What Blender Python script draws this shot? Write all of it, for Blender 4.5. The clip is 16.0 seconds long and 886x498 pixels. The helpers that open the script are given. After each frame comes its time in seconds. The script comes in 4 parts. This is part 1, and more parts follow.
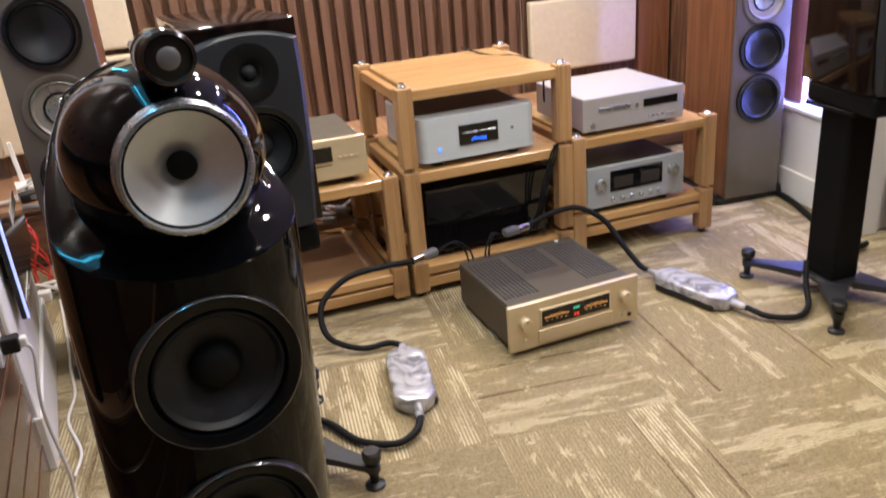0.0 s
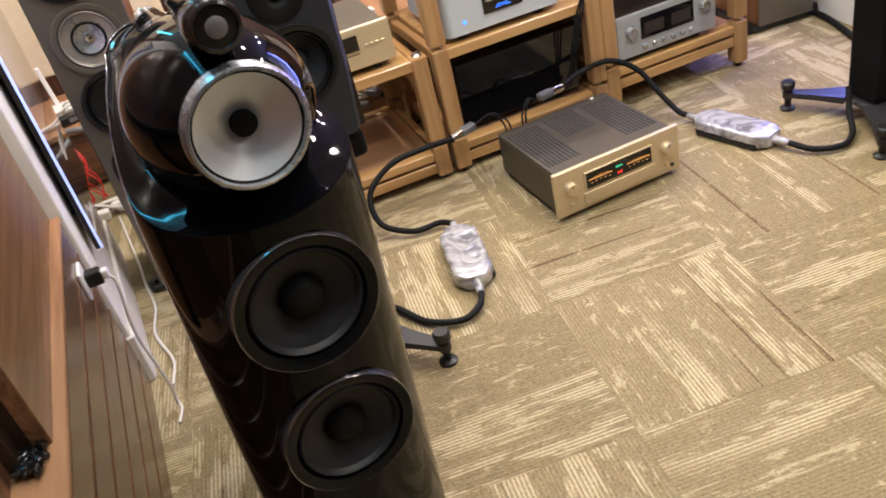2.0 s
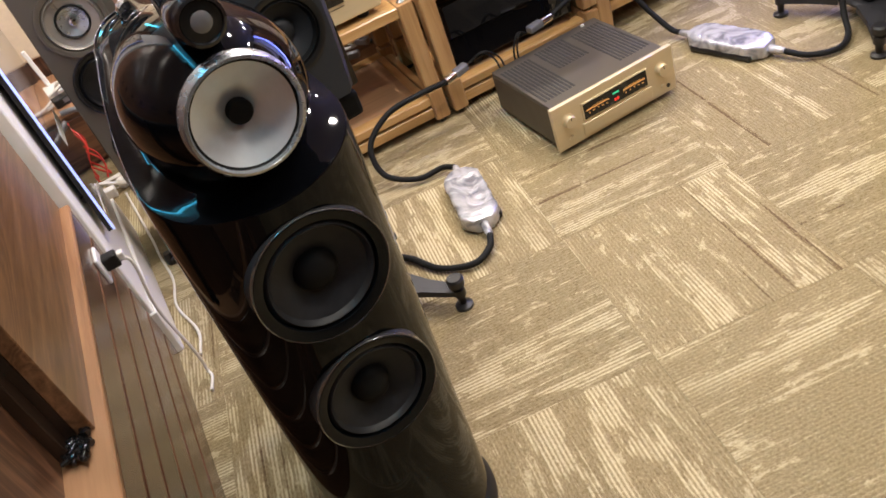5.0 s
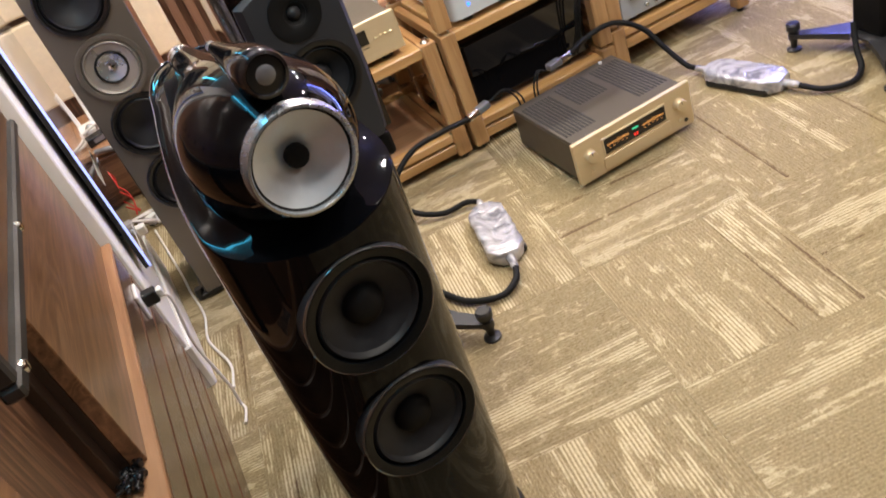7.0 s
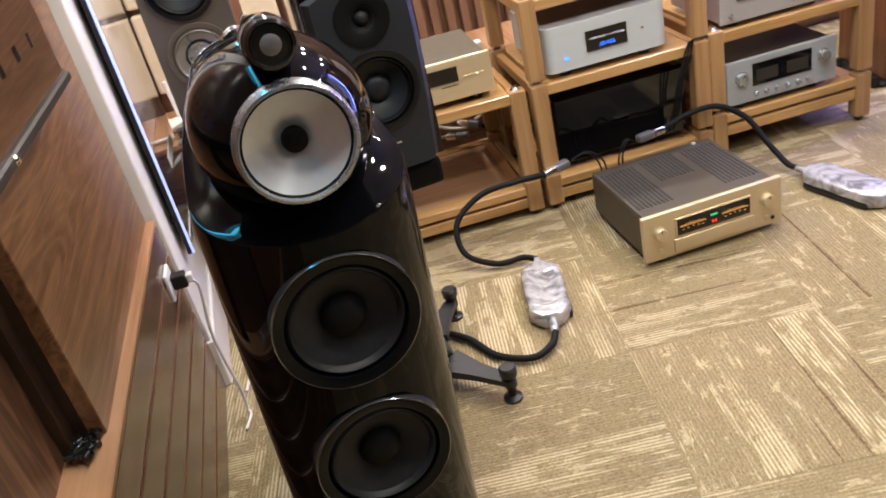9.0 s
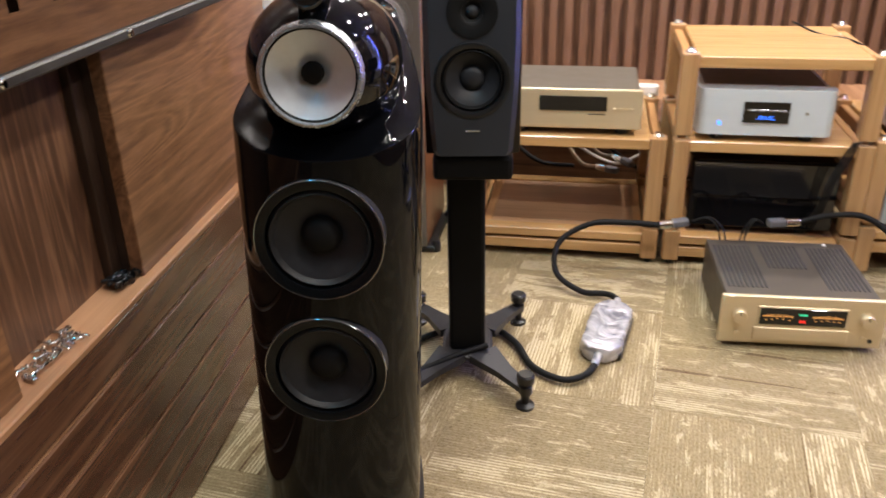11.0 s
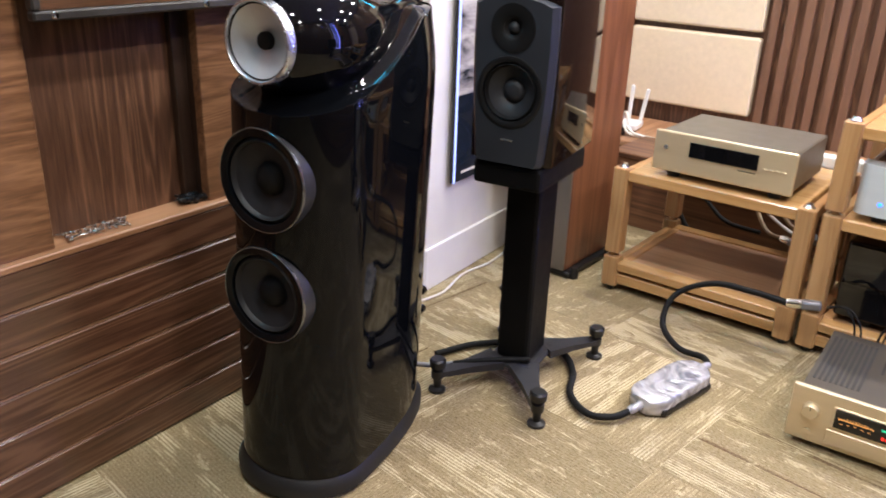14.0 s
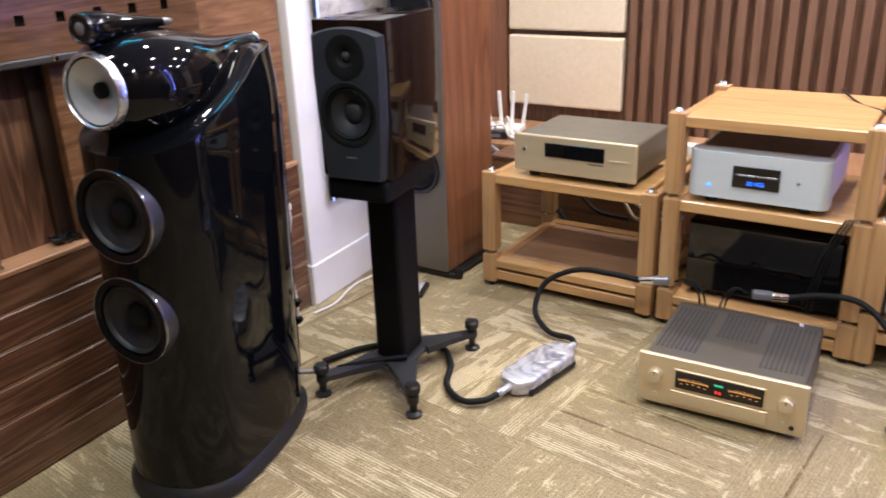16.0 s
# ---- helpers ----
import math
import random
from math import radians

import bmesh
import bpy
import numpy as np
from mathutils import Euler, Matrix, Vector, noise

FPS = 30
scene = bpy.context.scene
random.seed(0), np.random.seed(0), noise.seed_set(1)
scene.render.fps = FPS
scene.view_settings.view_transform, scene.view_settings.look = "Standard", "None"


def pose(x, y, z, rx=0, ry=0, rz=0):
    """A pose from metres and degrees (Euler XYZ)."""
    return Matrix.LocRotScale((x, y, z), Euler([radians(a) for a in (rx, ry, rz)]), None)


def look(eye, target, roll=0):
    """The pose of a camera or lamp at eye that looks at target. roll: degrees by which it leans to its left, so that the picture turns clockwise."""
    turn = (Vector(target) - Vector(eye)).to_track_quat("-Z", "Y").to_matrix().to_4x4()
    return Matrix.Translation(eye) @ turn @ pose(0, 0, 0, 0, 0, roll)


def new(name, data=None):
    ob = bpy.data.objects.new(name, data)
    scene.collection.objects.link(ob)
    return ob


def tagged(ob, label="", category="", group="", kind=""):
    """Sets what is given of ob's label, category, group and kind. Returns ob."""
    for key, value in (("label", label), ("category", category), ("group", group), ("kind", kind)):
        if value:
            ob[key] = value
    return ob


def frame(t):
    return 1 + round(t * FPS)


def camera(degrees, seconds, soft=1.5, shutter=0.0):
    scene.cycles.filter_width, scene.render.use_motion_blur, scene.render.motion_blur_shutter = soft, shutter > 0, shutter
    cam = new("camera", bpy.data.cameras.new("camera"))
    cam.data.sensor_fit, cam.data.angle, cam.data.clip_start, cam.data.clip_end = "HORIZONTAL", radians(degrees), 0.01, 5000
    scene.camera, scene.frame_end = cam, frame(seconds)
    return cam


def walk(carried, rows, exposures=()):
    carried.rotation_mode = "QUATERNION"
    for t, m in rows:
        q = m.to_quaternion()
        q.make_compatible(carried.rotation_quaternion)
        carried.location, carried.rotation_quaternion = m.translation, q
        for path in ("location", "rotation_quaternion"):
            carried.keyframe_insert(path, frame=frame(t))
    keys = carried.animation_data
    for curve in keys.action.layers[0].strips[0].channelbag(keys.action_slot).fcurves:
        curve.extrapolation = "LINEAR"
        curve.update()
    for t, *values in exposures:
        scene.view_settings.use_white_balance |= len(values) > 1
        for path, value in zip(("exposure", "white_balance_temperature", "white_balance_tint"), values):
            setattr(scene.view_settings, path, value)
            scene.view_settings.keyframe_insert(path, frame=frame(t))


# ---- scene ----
cam = camera(57.4, 16.0, 1.7, 0.4)
PATH = [
    (0, (-0.677, -2.64, 1.355), (-0.11, -0.89, 0.568), -4.9),
    (0.5, (-0.683, -2.646, 1.367), (-0.129, -0.968, 0.43), -6.0),
    (1, (-0.687, -2.646, 1.39), (-0.154, -1.003, 0.381), -7.3),
    (1.5, (-0.693, -2.644, 1.423), (-0.217, -1.007, 0.378), -10.3),
    (2, (-0.698, -2.644, 1.468), (-0.318, -1.013, 0.374), -14.6),
    (2.5, (-0.69, -2.642, 1.505), (-0.364, -0.991, 0.426), -16.6),
    (3, (-0.689, -2.646, 1.522), (-0.372, -0.994, 0.44), -16.7),
    (3.5, (-0.679, -2.647, 1.522), (-0.382, -1.039, 0.37), -16.3),
    (6, (-0.692, -2.659, 1.513), (-0.401, -1.104, 0.29), -25.0),
    (6.5, (-0.711, -2.672, 1.543), (-0.432, -1.11, 0.326), -24.4),
    (7, (-0.731, -2.675, 1.57), (-0.427, -1.067, 0.42), -22.5),
    (7.5, (-0.731, -2.674, 1.575), (-0.416, -1.015, 0.504), -21.1),
    (8, (-0.705, -2.658, 1.495), (-0.396, -0.974, 0.461), -19.0),
    (10.5, (-0.369, -2.759, 1.406), (-0.556, -0.979, 0.514), -3.9),
    (11, (-0.242, -2.841, 1.379), (-0.581, -1.069, 0.517), -1.3),
    (11.5, (-0.054, -2.84, 1.363), (-0.731, -1.152, 0.531), 1.1),
    (12, (0.113, -2.801, 1.363), (-0.705, -1.153, 0.578), 3.0),
    (12.5, (0.222, -2.71, 1.356), (-0.745, -1.117, 0.63), 2.0),
    (13, (0.401, -2.682, 1.335), (-0.705, -1.16, 0.657), 3.4),
    (13.5, (0.559, -2.679, 1.327), (-0.608, -1.211, 0.631), 4.6),
    (14, (0.586, -2.68, 1.318), (-0.546, -1.216, 0.559), 2.0),
    (14.5, (0.678, -2.684, 1.361), (-0.415, -1.188, 0.607), 0.5),
    (15, (0.768, -2.67, 1.357), (-0.355, -1.174, 0.65), 0.1),
    (15.5, (0.826, -2.682, 1.367), (-0.287, -1.187, 0.643), -0.4),
    (16, (0.892, -2.69, 1.379), (-0.139, -1.14, 0.647), -2.1),
]
walk(cam, [(t, look(eye, target, roll)) for t, eye, target, roll in PATH],
     [(0, 0.10, 6750, 10), (1.5, 0.20, 6950, 10), (3.5, 0.26, 7000, 10), (8, 0.27, 7000, 10), (10.5, 0.33, 6800, 10), (11.3, 0.42, 6700, 10), (12.5, 0.47, 6560, 10), (14.5, 0.41, 6380, 10), (16, 0.33, 6330, 10)])

# ---------- world and lights ----------
world = bpy.data.worlds.new("room_world")
scene.world = world
world.use_nodes = True
bg = world.node_tree.nodes["Background"]
bg.inputs[0].default_value = (1.0, 0.93, 0.85, 1)
bg.inputs[1].default_value = 0.05
CEIL = 2.75
LAMP_W = 15.5
LAMP_SPOTS = [(x, y) for x in (-0.55, 0.45, 1.45) for y in (-3.1, -1.9, -0.7, 0.5, 1.25) if x > 1 or y > -3.0]
for lx, ly in LAMP_SPOTS:
    ld = bpy.data.lights.new("downlight_lamp", "AREA")
    ld.shape, ld.size, ld.energy, ld.color = "DISK", 0.11, LAMP_W, (1.0, 0.965, 0.92)
    lo = new("downlight_lamp", ld)
    lo.matrix_world = pose(lx, ly, CEIL - 0.03)

# ---------- mesh helpers ----------


def box(bm, c, s, bevel=0.0, m=None, seg=1):
    r = bmesh.ops.create_cube(bm, size=1.0)
    vs = r["verts"]
    bmesh.ops.scale(bm, vec=s, verts=vs)
    bmesh.ops.translate(bm, vec=c, verts=vs)
    if bevel > 0:
        es = list({e for v in vs for e in v.link_edges})
        r2 = bmesh.ops.bevel(bm, geom=es, offset=bevel, segments=seg, affect="EDGES", profile=0.5)
        vs = list({v for f in r2["faces"] for v in f.verts} | {v for v in vs if v.is_valid})
    if m is not None:
        bmesh.ops.transform(bm, matrix=m, verts=vs)
    return vs


def lathe(bm, prof, seg=40, m=None, cap=False):
    """Turn (radius, height) pairs about z; m places the result."""
    rings = []
    for r, z in prof:
        if r < 1e-6:
            rings.append([bm.verts.new((0, 0, z))])
        else:
            rings.append([bm.verts.new((r * math.cos(2 * math.pi * i / seg), r * math.sin(2 * math.pi * i / seg), z)) for i in range(seg)])
    for a, b in zip(rings, rings[1:]):
        for i in range(seg):
            j = (i + 1) % seg
            if len(a) == 1 and len(b) == 1:
                continue
            if len(a) == 1:
                bm.faces.new((a[0], b[j], b[i]))
            elif len(b) == 1:
                bm.faces.new((a[i], a[j], b[0]))
            else:
                bm.faces.new((a[i], a[j], b[j], b[i]))
    if cap:
        for ring in (rings[0], rings[-1]):
            if len(ring) > 2:
                bm.faces.new(ring)
    vs = [v for ring in rings for v in ring]
    if m is not None:
        bmesh.ops.transform(bm, matrix=m, verts=vs)
    return vs


def loft(bm, rings, cap=True):
    """Skin closed rings of equal counts."""
    made = [[bm.verts.new(p) for p in ring] for ring in rings]
    n = len(made[0])
    for a, b in zip(made, made[1:]):
        for i in range(n):
            j = (i + 1) % n
            bm.faces.new((a[i], a[j], b[j], b[i]))
    if cap:
        bm.faces.new(list(reversed(made[0])))
        bm.faces.new(made[-1])
    return made


def spline(points, steps=10):
    pts = [Vector(p) for p in points]
    pts = [pts[0] * 2 - pts[1]] + pts + [pts[-1] * 2 - pts[-2]]
    out = []
    for k in range(1, len(pts) - 2):
        p0, p1, p2, p3 = pts[k - 1:k + 3]
        for i in range(steps):
            u = i / steps
            out.append(0.5 * (2 * p1 + (p2 - p0) * u + (2 * p0 - 5 * p1 + 4 * p2 - p3) * u * u + (3 * p1 - p0 - 3 * p2 + p3) * u ** 3))
    out.append(pts[-2])
    return out


def tube(bm, points, r, seg=10, steps=10):
    path = spline(points, steps)
    rings = []
    side = None
    for i, p in enumerate(path):
        d = (path[min(i + 1, len(path) - 1)] - path[max(i - 1, 0)]).normalized()
        if side is None:
            side = d.orthogonal().normalized()
        side = (side - d * side.dot(d)).normalized()
        up = d.cross(side)
        rings.append([p + (side * math.cos(2 * math.pi * k / seg) + up * math.sin(2 * math.pi * k / seg)) * r for k in range(seg)])
    loft(bm, rings)


def part(name, bm, material, parent=None, label="", smooth=None):
    """One mesh object under a thing or under a part."""
    bmesh.ops.recalc_face_normals(bm, faces=bm.faces)
    me = bpy.data.meshes.new(name)
    bm.to_mesh(me)
    bm.free()
    me.materials.append(material)
    if smooth is not None:
        me.polygons.foreach_set("use_smooth", [True] * len(me.polygons))
        me.set_sharp_from_angle(angle=radians(smooth))
    ob = new(name, me)
    if parent is not None:
        ob.parent = parent
    if label:
        tagged(ob, label)
    return ob


def thing(name, label, category, m, group="", kind=""):
    ob = new(name)
    ob.empty_display_size = 0.1
    ob.matrix_basis = m
    return tagged(ob, label, category, group, kind)


def bpart(name, parent, material, c, s, bevel=0.0, label="", seg=1, m=None):
    bm = bmesh.new()
    box(bm, c, s, bevel, m, seg)
    return part(name, bm, material, parent, label)


def lpart(name, parent, material, prof, m=None, seg=40, label="", smooth=40):
    bm = bmesh.new()
    lathe(bm, prof, seg, m)
    return part(name, bm, material, parent, label, smooth)


def bore(ob, holes):
    """Sink round holes along local y: (x, z, y front, y back, radius)."""
    bm = bmesh.new()
    for x, z, y0, y1, r in holes:
        bmesh.ops.create_cone(bm, cap_ends=True, segments=48, radius1=r, radius2=r, depth=y1 - y0, matrix=pose(x, (y0 + y1) / 2, z, 90, 0, 0))
    me = bpy.data.meshes.new("cutter")
    bm.to_mesh(me)
    bm.free()
    cutter = new("cutter", me)
    host = new("host", ob.data)
    mod = host.modifiers.new("bore", "BOOLEAN")
    mod.operation, mod.solver, mod.object = "DIFFERENCE", "EXACT", cutter
    dg = bpy.context.evaluated_depsgraph_get()
    dg.update()
    done = bpy.data.meshes.new_from_object(host.evaluated_get(dg), depsgraph=dg)
    done.name = ob.data.name
    bpy.data.objects.remove(host)
    bpy.data.objects.remove(cutter)
    ob.data = done
    return ob


def at_front(x, y, z):
    return pose(x, y, z, 90, 0, 0)


# ---------- materials ----------


def base_mat(name):
    m = bpy.data.materials.new(name)
    m.use_nodes = True
    nt = m.node_tree
    return m, nt, nt.nodes, nt.links, nt.nodes["Principled BSDF"]


def coords(nt, scale=(1, 1, 1), rot=(0, 0, 0), world_space=False):
    n, l = nt.nodes, nt.links
    tc = n.new("ShaderNodeTexCoord")
    mp = n.new("ShaderNodeMapping")
    mp.inputs["Scale"].default_value = scale
    mp.inputs["Rotation"].default_value = rot
    if world_space:
        g = n.new("ShaderNodeNewGeometry")
        l.new(g.outputs["Position"], mp.inputs["Vector"])
    else:
        l.new(tc.outputs["Object"], mp.inputs["Vector"])
    return mp.outputs["Vector"]


def noise_node(nt, vec, scale, detail=4, rough=0.55, distortion=0.0):
    t = nt.nodes.new("ShaderNodeTexNoise")
    t.inputs["Scale"].default_value = scale
    t.inputs["Detail"].default_value = detail
    t.inputs["Roughness"].default_value = rough
    t.inputs["Distortion"].default_value = distortion
    nt.links.new(vec, t.inputs["Vector"])
    return t.outputs["Fac"]


def ramp(nt, fac, stops):
    r = nt.nodes.new("ShaderNodeValToRGB")
    els = r.color_ramp.elements
    els[0].position, els[0].color = stops[0][0], (*stops[0][1], 1)
    els[1].position, els[1].color = stops[-1][0], (*stops[-1][1], 1)
    for p, c in stops[1:-1]:
        e = els.new(p)
        e.color = (*c, 1)
    nt.links.new(fac, r.inputs["Fac"])
    return r.outputs["Color"]


def bump(nt, fac, strength, distance, bsdf):
    b = nt.nodes.new("ShaderNodeBump")
    b.inputs["Strength"].default_value = strength
    b.inputs["Distance"].default_value = distance
    nt.links.new(fac, b.inputs["Height"])
    nt.links.new(b.outputs["Normal"], bsdf.inputs["Normal"])


def plain(name, col, rough=0.5, metal=0.0, vary=0.12, scale=40.0, bump_s=0.05, coat=0.0, stretch=(1, 1, 1), spec=0.5):
    m, nt, n, l, b = base_mat(name)
    v = coords(nt, stretch)
    f = noise_node(nt, v, scale, 5)
    g = noise_node(nt, v, scale * 0.13, 3)
    mx = n.new("ShaderNodeMath")
    mx.operation = "MULTIPLY_ADD"
    l.new(f, mx.inputs[0])
    mx.inputs[1].default_value = 0.5
    l.new(g, mx.inputs[2])
    lo = tuple(c * (1 - vary) for c in col)
    hi = tuple(min(1, c * (1 + vary)) for c in col)
    l.new(ramp(nt, mx.outputs[0], [(0.45, lo), (1.05, hi)]), b.inputs["Base Color"])
    b.inputs["Roughness"].default_value = rough
    b.inputs["Metallic"].default_value = metal
    b.inputs["Coat Weight"].default_value = coat
    b.inputs["Coat Roughness"].default_value = 0.03
    b.inputs["Specular IOR Level"].default_value = spec
    rr = n.new("ShaderNodeMapRange")
    l.new(mx.outputs[0], rr.inputs[0])
    rr.inputs[1].default_value, rr.inputs[2].default_value = 0.4, 1.1
    rr.inputs[3].default_value, rr.inputs[4].default_value = max(0.0, rough - 0.06), min(1, rough + 0.06)
    l.new(rr.outputs[0], b.inputs["Roughness"])
    if bump_s > 0:
        bump(nt, f, bump_s, 0.002, b)
    return m


def wood(name, dark, mid, light, along="y", scale=1.0, rough=0.42, coat=0.0, by_object=True, contrast=1.0, spec=0.5, rings=11.0, crisp=1.0, wave=0.05):
    """Grain that runs along one local axis: long wavy figure, pores and slow tone changes."""
    m, nt, n, l, b = base_mat(name)
    k = {"x": (wave, 1, 1), "y": (1, wave, 1), "z": (1, 1, wave)}[along]
    v0 = coords(nt, k)
    if by_object:
        oi = n.new("ShaderNodeObjectInfo")
        cm = n.new("ShaderNodeVectorMath")
        cm.operation = "MULTIPLY_ADD"
        l.new(oi.outputs["Random"], cm.inputs[0])
        cm.inputs[1].default_value = (7.3, 5.1, 9.7)
        l.new(v0, cm.inputs[2])
        v = cm.outputs[0]
    else:
        v = v0
    big = noise_node(nt, v, 9 * scale, 3, 0.5, 0.6)
    w = n.new("ShaderNodeMath")
    w.operation = "MULTIPLY"
    l.new(big, w.inputs[0])
    w.inputs[1].default_value = rings
    fr = n.new("ShaderNodeMath")
    fr.operation = "PINGPONG"
    l.new(w.outputs[0], fr.inputs[0])
    fr.inputs[1].default_value = 1.0
    fine = noise_node(nt, v, 110 * scale, 4, 0.65)
    line = n.new("ShaderNodeMath")
    line.operation = "POWER"
    l.new(fr.outputs[0], line.inputs[0])
    line.inputs[1].default_value = crisp
    pore = noise_node(nt, v, 330 * scale, 2, 0.5)
    mx = n.new("ShaderNodeMath")
    mx.operation = "MULTIPLY_ADD"
    l.new(line.outputs[0], mx.inputs[0])
    mx.inputs[1].default_value = 0.55 * contrast
    ad = n.new("ShaderNodeMath")
    ad.operation = "MULTIPLY"
    l.new(fine, ad.inputs[0])
    ad.inputs[1].default_value = 0.75
    pa = n.new("ShaderNodeMath")
    pa.operation = "MULTIPLY_ADD"
    l.new(pore, pa.inputs[0])
    pa.inputs[1].default_value = 0.35 if crisp > 1 else 0.0
    l.new(ad.outputs[0], pa.inputs[2])
    l.new(pa.outputs[0], mx.inputs[2])
    l.new(ramp(nt, mx.outputs[0], [(0.22, dark), (0.52, mid), (0.95, light)]), b.inputs["Base Color"])
    b.inputs["Roughness"].default_value = rough
    b.inputs["Coat Weight"].default_value = coat
    b.inputs["Coat Roughness"].default_value = 0.22
    b.inputs["Specular IOR Level"].default_value = spec
    bump(nt, fine, 0.12, 0.001, b)
    return m


def glow(name, col, strength):
    m, nt, n, l, b = base_mat(name)
    b.inputs["Base Color"].default_value = (*col, 1)
    b.inputs["Emission Color"].default_value = (*col, 1)
    b.inputs["Emission Strength"].default_value = strength
    return m


def carpet_mat():
    """Loop-pile tile: broken pale streaks and fine ribs that run along local y."""
    m, nt, n, l, b = base_mat("carpet")
    oi = n.new("ShaderNodeObjectInfo")

    def shifted(scale):
        v = coords(nt, scale)
        a = n.new("ShaderNodeVectorMath")
        a.operation = "MULTIPLY_ADD"
        l.new(oi.outputs["Random"], a.inputs[0])
        a.inputs[1].default_value = (37.0, 23.0, 11.0)
        l.new(v, a.inputs[2])
        return a.outputs[0]

    band = noise_node(nt, shifted((1.0, 0.13, 1)), 24, 2, 0.5)
    streak = noise_node(nt, shifted((1.0, 0.035, 1)), 95, 2, 0.6)
    hair = noise_node(nt, shifted((1.0, 0.05, 1)), 190, 2, 0.6)
    blot = noise_node(nt, shifted((1.0, 0.4, 1)), 22, 5, 0.7, 0.4)
    mott = noise_node(nt, shifted((1, 0.5, 1)), 230, 3, 0.8)
    rib = n.new("ShaderNodeTexWave")
    rib.wave_type, rib.bands_direction = "BANDS", "X"
    rib.inputs["Scale"].default_value = 30
    rib.inputs["Distortion"].default_value = 0.3
    l.new(coords(nt), rib.inputs["Vector"])

    def math2(op, a, bb):
        q = n.new("ShaderNodeMath")
        q.operation = op
        for i, s in enumerate((a, bb)):
            if isinstance(s, (int, float)):
                q.inputs[i].default_value = s
            else:
                l.new(s, q.inputs[i])
        return q.outputs[0]

    def step(f, lo, hi):
        q = n.new("ShaderNodeMapRange")
        q.interpolation_type = "SMOOTHSTEP"
        l.new(f, q.inputs[0])
        q.inputs[1].default_value, q.inputs[2].default_value = lo, hi
        return q.outputs[0]

    sharp = step(rib.outputs["Fac"], 0.30, 0.75)
    group = step(noise_node(nt, shifted((1.0, 0.05, 1)), 6.5, 1, 0.4), 0.47, 0.53)
    bands = math2("MULTIPLY", math2("MULTIPLY", step(band, 0.46, 0.52), group), step(blot, 0.36, 0.46))
    quiet = math2("SUBTRACT", 1.0, math2("MULTIPLY", group, 0.45))
    lines = math2("MULTIPLY", bands, math2("ADD", math2("MULTIPLY", sharp, 0.62), 0.28))
    thin = math2("MULTIPLY", math2("MULTIPLY", step(streak, 0.60, 0.67), step(blot, 0.46, 0.55)), quiet)
    hairs = math2("MULTIPLY", step(hair, 0.55, 0.70), math2("MULTIPLY", step(blot, 0.40, 0.60), 0.55))
    blots = math2("MULTIPLY", step(blot, 0.57, 0.64), 0.62)
    light = math2("MAXIMUM", math2("MAXIMUM", lines, math2("MULTIPLY", thin, 0.72)), math2("MAXIMUM", blots, hairs))
    dark = math2("MULTIPLY", step(noise_node(nt, shifted((1.0, 0.012, 1)), 34, 1, 0.5), 0.715, 0.73), 0.17)
    t = math2("ADD", math2("MULTIPLY", light, 0.35), math2("MULTIPLY", mott, 0.72))
    t = math2("ADD", t, math2("MULTIPLY", sharp, 0.05))
    t = math2("ADD", math2("SUBTRACT", t, dark), -0.04)
    col = ramp(nt, t, [(0.10, CARPET[0]), (0.30, CARPET[1]), (0.44, CARPET[2]), (0.76, CARPET[3])])
    tone = n.new("ShaderNodeHueSaturation")
    l.new(col, tone.inputs["Color"])
    vr = n.new("ShaderNodeMapRange")
    l.new(oi.outputs["Random"], vr.inputs[0])
    vr.inputs[3].default_value, vr.inputs[4].default_value = 0.92, 1.06
    l.new(vr.outputs[0], tone.inputs["Value"])
    l.new(tone.outputs["Color"], b.inputs["Base Color"])
    b.inputs["Roughness"].default_value = 0.95
    b.inputs["Specular IOR Level"].default_value = 0.15
    bump(nt, math2("ADD", math2("MULTIPLY", rib.outputs["Fac"], 0.5), mott), 0.35, 0.003, b)
    return m


def foil_mat():
    """Creased translucent-silver wrapping film."""
    m, nt, n, l, b = base_mat("wrinkled_film")
    v = coords(nt)
    f = noise_node(nt, v, 9, 2, 0.5, 2.2)
    g = noise_node(nt, v, 38, 2, 0.5, 1.0)
    l.new(ramp(nt, f, [(0.34, (0.20, 0.20, 0.23)), (0.54, (0.52, 0.51, 0.54))]), b.inputs["Base Color"])
    b.inputs["Metallic"].default_value = 0.35
    b.inputs["Roughness"].default_value = 0.20
    q = n.new("ShaderNodeMath")
    q.operation = "MULTIPLY_ADD"
    l.new(g, q.inputs[0])
    q.inputs[1].default_value = 0.12
    l.new(f, q.inputs[2])
    bump(nt, q.outputs[0], 0.8, 0.015, b)
    return m


